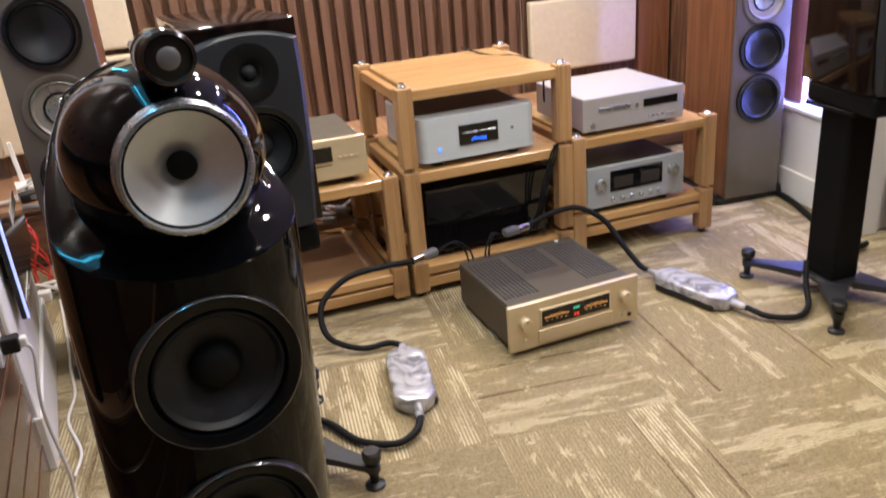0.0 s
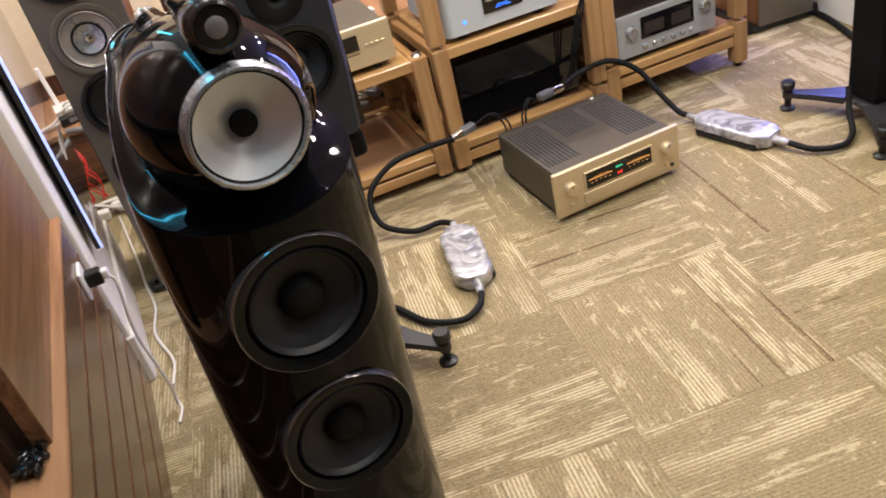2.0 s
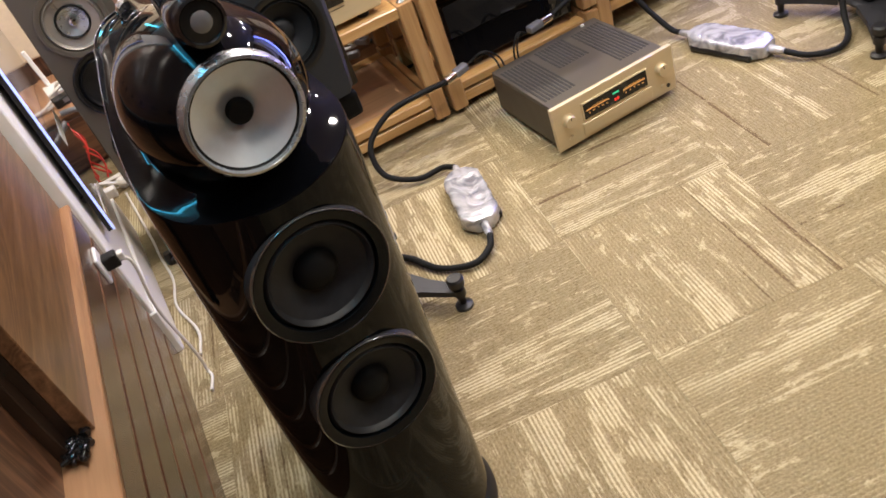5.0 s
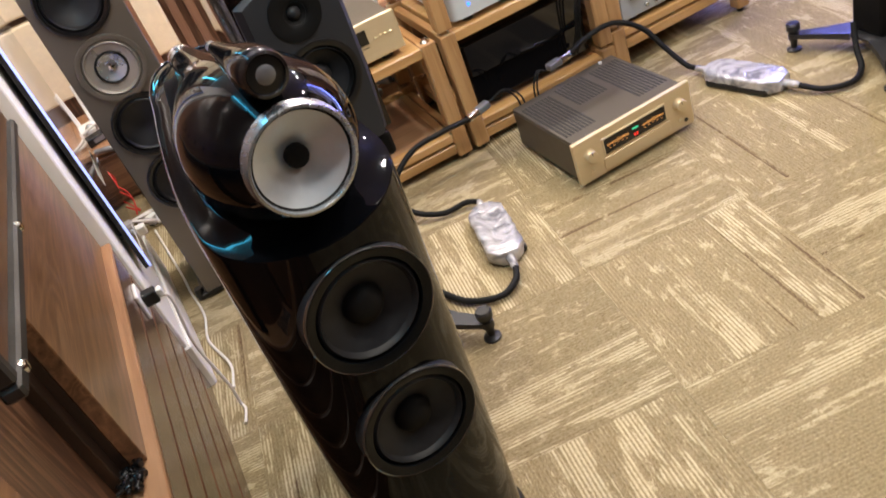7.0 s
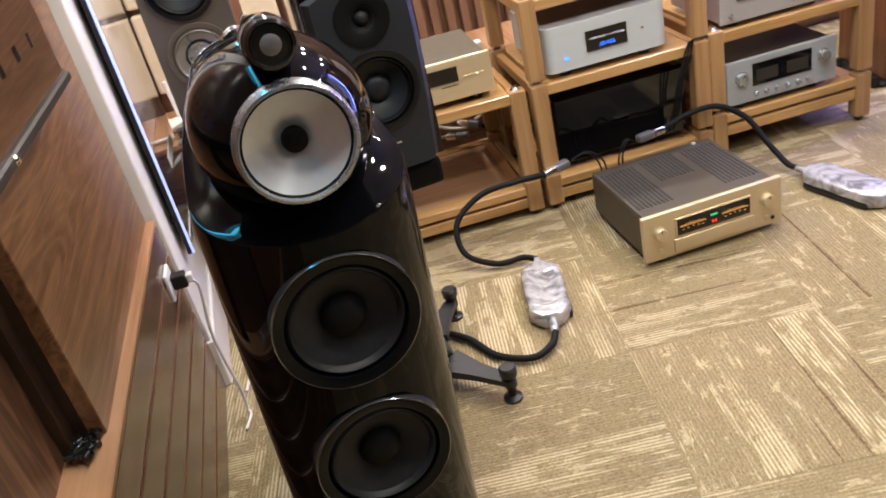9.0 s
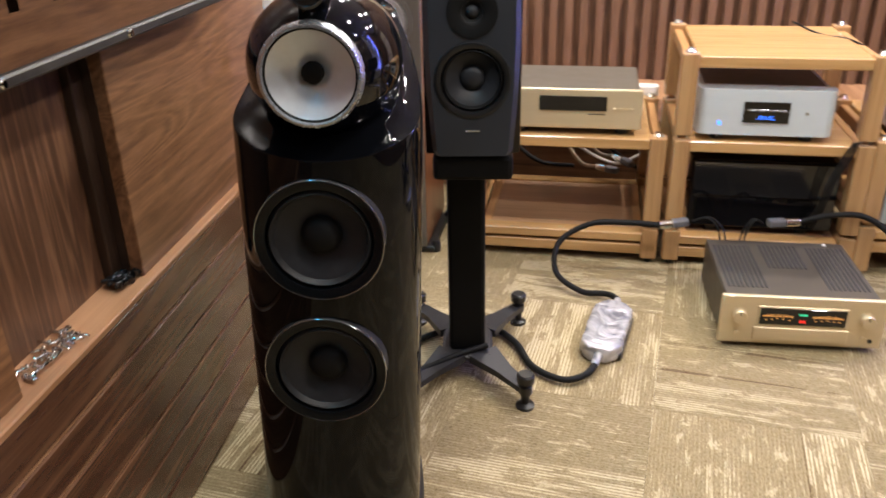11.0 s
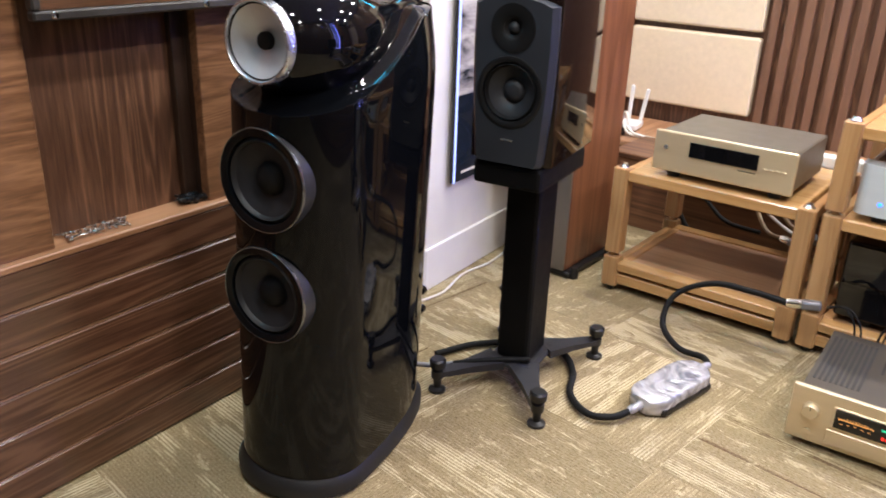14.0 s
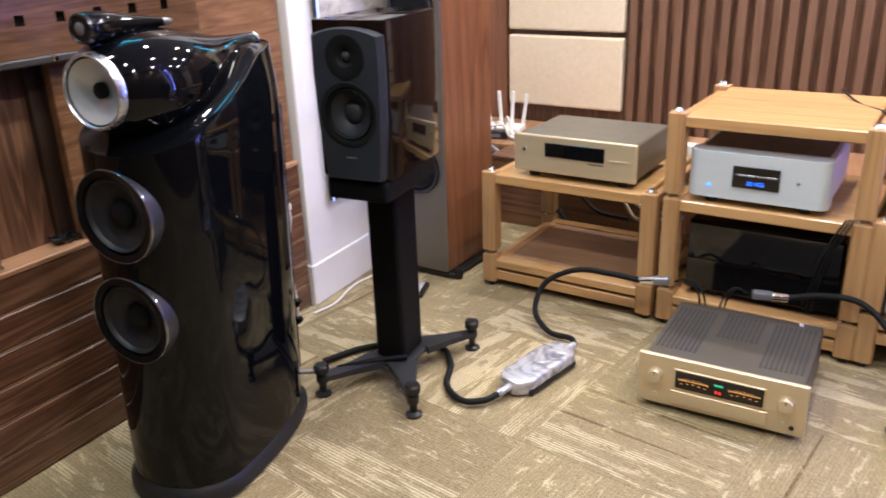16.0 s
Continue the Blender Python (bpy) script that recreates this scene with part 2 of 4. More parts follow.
CARPET = [(0.092, 0.050, 0.027), (0.207, 0.157, 0.085), (0.292, 0.229, 0.133), (0.55, 0.46, 0.30)]
M_carpet = carpet_mat()
M_walnut_h = wood("walnut_along_wall", (0.034, 0.015, 0.0088), (0.080, 0.035, 0.020), (0.150, 0.073, 0.041), "y", 0.8, 0.26, coat=0.5, rings=24.0, crisp=2.2)
M_walnut_u = wood("walnut_panel", (0.060, 0.026, 0.0125), (0.142, 0.065, 0.031), (0.27, 0.135, 0.068), "y", 0.85, 0.34, coat=0.4, contrast=0.55, rings=25.0, crisp=1.4, wave=0.085)
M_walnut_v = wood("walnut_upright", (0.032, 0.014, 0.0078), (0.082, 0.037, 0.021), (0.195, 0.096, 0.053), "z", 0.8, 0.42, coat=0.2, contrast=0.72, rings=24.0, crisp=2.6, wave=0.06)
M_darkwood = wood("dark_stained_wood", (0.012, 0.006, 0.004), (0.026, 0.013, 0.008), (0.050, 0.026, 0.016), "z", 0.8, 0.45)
M_walnut_x = wood("walnut_across", (0.045, 0.019, 0.010), (0.115, 0.050, 0.026), (0.20, 0.098, 0.052), "x", 0.9, 0.42)
M_slat = wood("slat_wood", (0.115, 0.058, 0.034), (0.160, 0.082, 0.049), (0.205, 0.108, 0.066), "z", 1.0, 0.45, contrast=0.55)
M_edge = wood("sill_oak", (0.20, 0.095, 0.045), (0.33, 0.165, 0.085), (0.42, 0.23, 0.125), "y", 1.0, 0.4)
M_beech = wood("beech", (0.355, 0.190, 0.070), (0.465, 0.265, 0.108), (0.56, 0.34, 0.150), "x", 1.2, 0.24, coat=0.25, contrast=0.6)
M_beech_z = wood("beech_upright", (0.295, 0.153, 0.064), (0.385, 0.215, 0.094), (0.47, 0.28, 0.13), "z", 1.2, 0.36, contrast=0.7)
M_beech_y = wood("beech_deep", (0.30, 0.145, 0.053), (0.39, 0.20, 0.078), (0.48, 0.265, 0.110), "y", 1.2, 0.36, contrast=0.7)
M_inset = wood("brown_shelf_board", (0.24, 0.128, 0.066), (0.31, 0.172, 0.092), (0.37, 0.215, 0.118), "x", 1.2, 0.45, contrast=0.5)
M_kefwood = wood("tower_walnut", (0.10, 0.036, 0.016), (0.17, 0.066, 0.031), (0.25, 0.105, 0.052), "z", 1.1, 0.3, contrast=0.6)
M_rosewood = wood("rosewood_gloss", (0.0022, 0.0016, 0.0016), (0.005, 0.003, 0.0027), (0.011, 0.0058, 0.0048), "z", 1.0, 0.05, spec=0.28)
M_white = plain("white_paint", (0.74, 0.72, 0.70), 0.5, 0, 0.05, 14, 0.03)
M_ceiling = plain("ceiling_paint", (0.78, 0.76, 0.73), 0.8, 0, 0.04, 10, 0.03)
M_plaster = plain("beige_wall_paint", (0.42, 0.33, 0.23), 0.7, 0, 0.06, 12, 0.04)
M_cream = plain("cream_fabric", (0.66, 0.55, 0.40), 0.9, 0, 0.06, 300, 0.25, spec=0.2)
M_dark = plain("dark_gap", (0.02, 0.014, 0.011), 0.7, 0, 0.2, 30)
M_gloss = plain("black_lacquer", (0.0022, 0.0026, 0.0036), 0.03, 0, 0.2, 8, 0.0, coat=0.0, spec=0.22)
M_satin = plain("black_satin", (0.006, 0.006, 0.007), 0.38, 0, 0.2, 60, 0.03)
M_cone = plain("dark_cone", (0.017, 0.018, 0.0215), 0.45, 0, 0.25, 90, 0.12, spec=0.22)
M_surround = plain("woofer_surround", (0.014, 0.0145, 0.0165), 0.48, 0, 0.2, 60, 0.03, spec=0.25)
M_bowl = plain("black_bowl_cone", (0.006, 0.006, 0.008), 0.40, 0, 0.2, 60, 0.03, spec=0.35)
M_rim = plain("dark_gloss_rim", (0.0032, 0.0038, 0.0048), 0.14, 0.0, 0.1, 30, 0.0, spec=0.22)
M_edgering = plain("polished_thin_edge", (0.24, 0.25, 0.27), 0.14, 0.9, 0.05, 30, 0.0)
M_rubber = plain("black_rubber", (0.005, 0.005, 0.0055), 0.6, 0, 0.2, 50, 0.05, spec=0.15)
M_ringblk = plain("polished_dark_ring", (0.06, 0.062, 0.07), 0.16, 0.9, 0.1, 30, 0.0)
M_rimmetal = plain("dark_polished_metal", (0.22, 0.23, 0.25), 0.14, 1.0, 0.05, 20, 0.0)
M_chrome = plain("chrome", (0.80, 0.79, 0.77), 0.10, 1.0, 0.05, 20, 0.0)
M_alu = plain("satin_aluminium", (0.46, 0.48, 0.52), 0.27, 0.85, 0.03, 60, 0.0)
M_midcone = plain("silver_woven_cone", (0.57, 0.615, 0.665), 0.33, 0.55, 0.04, 700, 0.06)
M_silver = plain("silver_faceplate", (0.58, 0.635, 0.685), 0.40, 0.25, 0.04, 200, 0.03, stretch=(0.1, 1, 1))
M_silver_dk = plain("brushed_grey_silver", (0.40, 0.43, 0.46), 0.40, 0.35, 0.04, 200, 0.03, stretch=(0.1, 1, 1))
M_warmsilver = plain("pale_silver_case", (0.46, 0.44, 0.45), 0.42, 0.35, 0.04, 200, 0.03)
M_gold = plain("champagne_gold", (0.62, 0.51, 0.34), 0.36, 0.5, 0.05, 220, 0.03, stretch=(0.1, 1, 1))
M_bronze = plain("bronze_grey_case", (0.074, 0.061, 0.048), 0.45, 0.4, 0.08, 160, 0.05)
M_lid = plain("bronze_grey_lid", (0.092, 0.077, 0.061), 0.40, 0.5, 0.08, 160, 0.05)
M_bronze_lt = plain("grey_gold_lid", (0.145, 0.124, 0.098), 0.42, 0.5, 0.06, 160, 0.04)
M_slot = plain("vent_slot", (0.012, 0.010, 0.009), 0.7)
M_baffle = plain("graphite_baffle", (0.020, 0.023, 0.030), 0.45, 0.1, 0.08, 120, 0.04)
M_standblk = plain("powder_black", (0.0032, 0.0032, 0.0038), 0.5, 0.0, 0.15, 300, 0.12, spec=0.13)
M_standarm = plain("stand_grey", (0.032, 0.032, 0.037), 0.42, 0.5, 0.1, 200, 0.06)
M_plinth = plain("plinth_grey", (0.009, 0.009, 0.010), 0.5, 0.1, 0.1, 90, 0.05)
M_titan = plain("titanium_front", (0.17, 0.15, 0.128), 0.34, 0.6, 0.03, 30, 0.0)
M_coax = plain("silver_coaxial_cone", (0.38, 0.35, 0.32), 0.30, 0.6, 0.03, 30, 0.0)
M_cable = plain("braided_cable", (0.005, 0.005, 0.0055), 0.65, 0, 0.5, 420, 0.5, spec=0.2)
M_foil = foil_mat()
M_grayplug = plain("grey_connector", (0.20, 0.20, 0.22), 0.35, 0.5, 0.1, 80, 0.03)
M_wire = plain("white_wire", (0.70, 0.66, 0.62), 0.45, 0, 0.05, 60, 0.0)
M_red = plain("red_wire", (0.55, 0.03, 0.025), 0.4, 0, 0.1, 60, 0.0)
M_blackglass = plain("display_glass", (0.004, 0.004, 0.005), 0.06, 0, 0.1, 10, 0.0)
M_frame = plain("worn_dark_metal", (0.034, 0.031, 0.029), 0.46, 0.4, 0.8, 26, 0.25)
M_blue = glow("blue_display", (0.02, 0.16, 1.0), 3.0)
M_amber = glow("amber_meter", (0.85, 0.40, 0.12), 0.22)
M_green = glow("green_mark", (0.03, 0.6, 0.32), 0.4)
M_redled = glow("red_digits", (1.0, 0.03, 0.02), 0.7)
M_led = glow("blue_led_strip", (0.18, 0.23, 1.0), 240.0)
M_ledcyan = glow("cyan_led_strip", (0.06, 0.60, 1.0), 26.0)
M_ledpale = glow("pale_blue_edge_light", (0.36, 0.45, 1.0), 1.0)
M_housing = plain("grey_satin_drum", (0.040, 0.040, 0.044), 0.34, 0.4, 0.08, 60, 0.02)
M_lampglow = glow("downlight_glow", (1.0, 0.92, 0.80), 14.0)

# ---------- room ----------


def structure(name, label, category="wall"):
    return thing(name, label, category, Matrix.Identity(4), kind="structure")


XL, XR, YB, YF = -2.4, 2.9, 1.73, -7.4
floor = structure("floor", "beige and olive carpet tiles laid quarter-turned, pale broken streaks", "floor")
bpart("subfloor", floor, M_dark, ((XL + XR) / 2, (YB + YF) / 2, -0.06), (XR - XL + 0.4, YB - YF + 0.4, 0.10))
bm = bmesh.new()
box(bm, ((XL + XR) / 2, (YB + YF) / 2, CEIL + 0.05), (XR - XL + 0.4, YB - YF + 0.4, 0.10))
tagged(part("ceiling", bm, M_ceiling), "plain white painted ceiling with recessed downlights", "ceiling", kind="structure")
for lx, ly in LAMP_SPOTS:
    d = thing("downlight", "small round recessed ceiling downlight, lit", "light", pose(lx, ly, CEIL), "ceiling downlights")
    lpart("trim_ring", d, M_white, [(0.060, -0.001), (0.078, -0.001), (0.078, -0.008), (0.060, -0.012), (0.060, -0.001)], seg=24)
    lpart("lens", d, M_lampglow, [(0, -0.003), (0.056, -0.003)], seg=24)

back = structure("wall_back", "beige back wall behind the slats and padded panels")
bpart("plaster", back, M_plaster, (0.25, YB + 0.06, CEIL / 2), (XR - XL, 0.10, CEIL))
# unseen closing wall, coloured dark so that the black lacquer reflects dark and cool
M_wall_unseen = plain("slate_wall_paint", (0.060, 0.068, 0.078), 0.7, 0, 0.08, 12, 0.04)
front = structure("wall_front", "plain unseen wall closing the room, dark grey to darken the lacquer's reflections")
bpart("plaster", front, M_wall_unseen, (0.25, YF - 0.05, CEIL / 2), (XR - XL, 0.10, CEIL))

# slatted wood diffuser on the back wall
slats = structure("slat_screen", "upright brown wood slats over a dark backing on the back wall", "wall panel")
bpart("backing", slats, M_walnut_v, (0.285, YB - 0.01, 1.4), (2.06, 0.02, 2.6))
xs = -0.735
k = 0
while xs < 1.30:
    w = 0.044
    dep = (0.046, 0.066, 0.054)[k % 3]
    ob = bpart("slat", slats, M_slat, (0, 0, 0), (w, dep, 2.6), 0.002)
    ob.location = (xs + w / 2, YB - 0.02 - dep / 2, 1.4)
    xs += 0.0815
    k += 1


def padded_panel(x0, x1, z0, z1):
    p = thing("acoustic_panel", "cream fabric padded acoustic panel with soft rounded edges", "wall panel", pose((x0 + x1) / 2, YB - 0.002, (z0 + z1) / 2), "cream padded wall panels")
    bpart("pad", p, M_cream, (0, -0.035, 0), (x1 - x0, 0.06, z1 - z0), 0.014, seg=3)
    bpart("backing_frame", p, M_walnut_v, (0, -0.002, 0), (x1 - x0 + 0.012, 0.008, z1 - z0 + 0.012))


for x0, x1 in ((-1.48, -0.765), (1.355, 2.05)):
    for r in range(4):
        padded_panel(x0, x1, 0.385 + 0.437 * r, 0.385 + 0.437 * r + 0.408)
    st = structure("panel_backing", "dark wood board behind the cream padded panels", "wall panel")
    bpart("board", st, M_walnut_v, ((x0 + x1) / 2, YB + 0.003, 1.3), (x1 - x0 + 0.04, 0.012, 2.2))
for x0, x1 in ((2.075, 2.29), (-1.86, -1.50)):
    st = structure("trim", "upright light walnut wall strip beside the padded panels", "trim")
    bpart("strip", st, M_kefwood, ((x0 + x1) / 2, YB - 0.02, 1.37), (x1 - x0, 0.06, 2.7), 0.003)

# wooden side wall; a slight angle to the racks
WALL_A = (-1.127, -1.955)
WALL_ANG = math.degrees(math.atan2(-0.071, 1.405))
WALL = pose(WALL_A[0], WALL_A[1], 0, 0, 0, -WALL_ANG)
# local y runs along the wall towards the back, local x into the room
wl = thing("wall_left", "walnut-veneered side wall with plank dado, oak ledge and a recess", "wall", WALL, kind="structure")
L0, L1 = -5.5, 1.425
SILL = 0.585
PX = 0.018  # face of the planks
for r in range(6):
    h = SILL / 6
    ob = bpart("plank", wl, M_walnut_h, (0, 0, 0), (0.03, L1 - L0, h - 0.005), 0.005)
    ob.location = (PX - 0.015, (L0 + L1) / 2, h * (r + 0.5))
# pale oak-coloured lines paint in the light that plank edges catch at the grooves
for r in range(1, 6):
    ob = bpart("groove_strip", wl, M_edge, (0, 0, 0), (0.020, L1 - L0, 0.0032), 0.0008)
    ob.location = (PX - 0.0125, (L0 + L1) / 2, SILL / 6 * r - 0.0009)
bpart("plank_backing", wl, M_dark, (PX - 0.036, (L0 + L1) / 2, SILL / 2), (0.02, L1 - L0, SILL - 0.004))
bpart("ledge", wl, M_edge, (PX - 0.067, (L0 + L1) / 2, SILL + 0.004), (0.138, L1 - L0, 0.016), 0.003)
UP = SILL + 0.012
FX = -0.004  # face of the upper panels
R0, R1 = 0.07, 0.505
bpart("upper_panel", wl, M_walnut_u, (FX - 0.015, (R1 + L1) / 2, (UP + CEIL) / 2), (0.03, L1 - R1, CEIL - UP), 0.002)
bpart("upper_panel", wl, M_walnut_u, (FX - 0.015, (L0 + R0) / 2, (UP + CEIL) / 2), (0.03, R0 - L0, CEIL - UP), 0.002)
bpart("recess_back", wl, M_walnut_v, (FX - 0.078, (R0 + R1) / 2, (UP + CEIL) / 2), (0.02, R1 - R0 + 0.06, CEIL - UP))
bpart("corner_batten", wl, M_darkwood, (FX - 0.058, R1 - 0.020, (UP + CEIL) / 2), (0.022, 0.040, CEIL - UP), 0.002, "dark batten in the recess corner")
# far cheek: its shade is put into the colour; the near one is walnut
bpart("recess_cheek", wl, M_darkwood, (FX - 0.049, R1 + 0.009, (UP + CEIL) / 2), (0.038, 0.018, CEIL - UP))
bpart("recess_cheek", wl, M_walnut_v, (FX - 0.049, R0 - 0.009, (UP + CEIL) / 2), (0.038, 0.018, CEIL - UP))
bpart("masonry", wl, M_plaster, (-0.20, (L0 + L1) / 2, CEIL / 2), (0.10, L1 - L0, CEIL))
# framed board with square holes
brd = thing("framed_board", "walnut board with square holes and a worn dark metal frame", "wall panel", WALL @ pose(0.058, 0, 1.102))
B0, B1 = 0.055, 0.98
holes = [(0.180 + 0.113 * i, 0.108) for i in range(7)]
bm = bmesh.new()
hs = 0.026
ys = sorted([B0 + 0.02] + [y - hs / 2 for y, z in holes] + [y + hs / 2 for y, z in holes] + [B1])
zs = [0.020, 0.095, 0.121, 1.12]
grid = [[bm.verts.new((0.011, y, z)) for z in zs] for y in ys]
for a in range(len(ys) - 1):
    for c in range(3):
        if c == 1 and a % 2 == 1:
            continue
        bm.faces.new((grid[a][c], grid[a + 1][c], grid[a + 1][c + 1], grid[a][c + 1]))
bmesh.ops.solidify(bm, geom=list(bm.faces), thickness=0.022)
part("board", bm, M_walnut_u, brd)
bpart("batten", brd, M_walnut_v, (-0.048, B1 - 0.02, 0.57), (0.045, 0.03, 1.0))
bpart("batten", brd, M_walnut_v, (-0.048, B0 - 0.0 + 0.015, 0.57), (0.045, 0.02, 1.0))
bpart("hole_backing", brd, M_slot, (-0.0195, (B0 + B1) / 2, 0.57), (0.011, B1 - B0 - 0.04, 1.1))
bpart("bottom_rail", brd, M_frame, (0.010, (B0 + B1) / 2, 0.009), (0.026, B1 - B0, 0.020), 0.004)
bpart("side_rail", brd, M_frame, (0.010, B0 + 0.010, 0.572), (0.026, 0.020, 1.105), 0.004)
for y in (B0 + 0.045, B0 + 0.42):
    lpart("screw", brd, M_chrome, [(0, 0.0275), (0.006, 0.027), (0.0085, 0.024), (0.009, 0.0)], m=pose(0, y, 0.010, 0, 90, 0), seg=12)
# loose fixings left on the ledge inside the recess
rng = random.Random(5)
for k in range(26):
    sc = thing("loose_screw", "loose silver screw lying on the oak ledge", "screw", WALL @ pose(-0.012 - 0.035 * rng.random(), R0 + 0.045 + 0.165 * rng.random(), SILL + 0.017 + 0.004 * rng.random(), rng.uniform(-20, 20), 90, rng.uniform(0, 360)), "loose screws on the ledge")
    lpart("head", sc, M_chrome, [(0, 0.0), (0.0068, 0.0), (0.0072, 0.003), (0.0035, 0.005)], seg=10)
    lpart("shank", sc, M_chrome, [(0.0038, 0.004), (0.0035, 0.024), (0.0, 0.030)], seg=8)
for k in range(22):
    sc = thing("loose_bolt", "loose black socket bolt lying on the oak ledge", "bolt", WALL @ pose(-0.010 - 0.04 * rng.random(), R1 - 0.006 - 0.055 * rng.random(), SILL + 0.020 + 0.010 * rng.random(), rng.uniform(-20, 20), 90, rng.uniform(0, 360)), "loose black bolts on the ledge")
    lpart("head", sc, M_ringblk, [(0, 0.0), (0.007, 0.0), (0.0075, 0.002), (0.0075, 0.010), (0.004, 0.011)], seg=12)
    lpart("shank", sc, M_satin, [(0.004, 0.010), (0.004, 0.026), (0, 0.028)], seg=10)

# white column and wall past the wooden wall
col = structure("wall_column", "white painted column and wall with a tall white baseboard")
CW = pose(-1.172, -0.52, 0, 0, 0, 5.0)
col.matrix_basis = CW
bpart("column", col, M_white, (-0.17, 0.42, CEIL / 2), (0.34, 0.84, CEIL), 0.004)
bpart("baseboard", col, M_white, (0.006, 0.42, 0.085), (0.012, 0.85, 0.17), 0.004)
bpart("baseboard", col, M_white, (-0.10, -0.006, 0.085), (0.22, 0.012, 0.17), 0.004)
wfar = structure("wall_left_far", "white side wall behind the tower loudspeaker")
bpart("plaster", wfar, M_white, (-1.95, 1.05, CEIL / 2), (0.1, 1.6, CEIL))

# right side: white low wall, glowing niche, wood wall
wr = structure("wall_right", "white low side wall with baseboard under a blue-lit niche")
WR = pose(1.878, 0.0, 0, 0, 0, -6.9)
wr.matrix_basis = WR
bpart("low_wall", wr, M_white, (0.15, 0.16, 0.20), (0.30, 1.0, 0.40), 0.004)
bpart("baseboard", wr, M_white, (-0.006, 0.16, 0.065), (0.012, 1.0, 0.13), 0.004)
bpart("niche_sill", wr, M_white, (0.13, 0.16, 0.408), (0.30, 1.0, 0.016), 0.003)
bpart("niche_panel", wr, M_kefwood, (0.045, 0.42, 1.58), (0.03, 0.56, 2.32), 0.003)
bpart("niche_back", wr, M_white, (0.30, 0.16, 1.58), (0.05, 1.0, 2.32))
bpart("jamb", wr, M_white, (0.0, -0.355, CEIL / 2), (0.10, 0.03, CEIL), 0.003)
ledr = thing("led_strip", "upright glowing blue light strip at the niche edge", "light", WR @ pose(0.022, 0.125, 0.42))
bpart("strip", ledr, M_led, (0, 0, 1.1), (0.012, 0.012, 2.2), 0.002)
wrf = structure("wall_right_far", "walnut wall at the far right corner")
bpart("panel", wrf, M_walnut_v, (2.34, 1.25, CEIL / 2), (0.06, 1.2, CEIL))
wrw = thing("wall_right_wood", "walnut plank side wall with dado", "wall", pose(1.905, -0.40, 0, 0, 0, 173.1), kind="structure")
for r in range(6):
    h = SILL / 6
    ob = bpart("plank", wrw, M_walnut_h, (0, 0, 0), (0.03, 7.0, h - 0.006), 0.003)
    ob.location = (-0.015, 3.5, h * (r + 0.5))
bpart("panel", wrw, M_walnut_h, (-0.046, 3.5, CEIL / 2), (0.03, 7.0, CEIL), 0.002)
# cyan light lines, seen as streaks in the black lacquer: along the top of the wooden wall, and down the back wall
ledc = thing("led_strip", "glowing cyan light line along the top of the wooden wall", "light", WALL @ pose(0.030, 0, 2.66))
bpart("strip", ledc, M_ledcyan, (0, 0.10, 0), (0.030, 2.60, 0.018), 0.002)
ledv = thing("led_strip", "upright glowing cyan light line high on the back wall", "light", pose(-1.27, YB - 0.08, 2.33))
bpart("strip", ledv, M_ledcyan, (0, 0, 0), (0.026, 0.016, 0.80), 0.002)
bpart("bracket", ledv, M_white, (0, 0.045, 0), (0.020, 0.074, 0.05), 0.002)

# carpet tiles
TILE = 0.533
CA = 6.4
CORNER = Vector((-0.024, -0.938, 0))
tile_bm = bmesh.new()
box(tile_bm, (0, 0, -0.0045), (TILE - 0.0006, TILE - 0.0006, 0.009), 0.0004)
tile_me = bpy.data.meshes.new("carpet_tile")
tile_bm.to_mesh(tile_me)
tile_bm.free()
tile_me.materials.append(M_carpet)
turn = Matrix.Rotation(radians(-CA), 4, "Z")
for i in range(-7, 8):
    for j in range(-13, 8):
        c = CORNER + turn @ Vector(((i + 0.5) * TILE, (j + 0.5) * TILE, 0))
        if XL - 0.2 < c.x < XR + 0.2 and YF < c.y < YB + 0.2:
            ob = new("carpet_tile", tile_me)
            ob.parent = floor
            ob.matrix_basis = Matrix.Translation(c) @ turn @ Matrix.Rotation(radians(90 * ((i + j + 1) % 2) + 180 * ((i * 7 + j * 3) % 2)), 4, "Z")

# ---------- tall black loudspeaker with a turbine head ----------


def driver(parent, name, x, y, z, r, cone_mat, ring_mat, cap_r, depth, label="", tilt=0.0, surround=M_rubber, flange=0.012):
    """A loudspeaker unit that faces -y: trim ring, rubber surround, cone and cap."""
    d = thing(name, label, "", pose(x, y, z, 90 + tilt, 0, 0))
    d.parent = parent
    for k in ("category",):
        if k in d:
            del d[k]
    lpart("trim_ring", d, ring_mat, [(r * 0.82, -0.006), (r * 0.84, flange * 0.35), (r * 0.90, flange * 0.7), (r * 0.975, flange), (r * 0.995, flange * 0.8), (r, 0.0), (r * 0.97, -0.03), (r * 0.82, -0.03), (r * 0.82, -0.006)], seg=64)
    lpart("surround", d, surround, [(r * 0.70, -0.012), (r * 0.73, -0.003), (r * 0.765, 0.001), (r * 0.80, -0.003), (r * 0.825, -0.010)], seg=64)
    lpart("cone", d, cone_mat, [(0.0, -depth), (cap_r * 0.9, -depth), (r * 0.45, -depth * 0.55), (r * 0.715, -0.009)], seg=64)
    return d


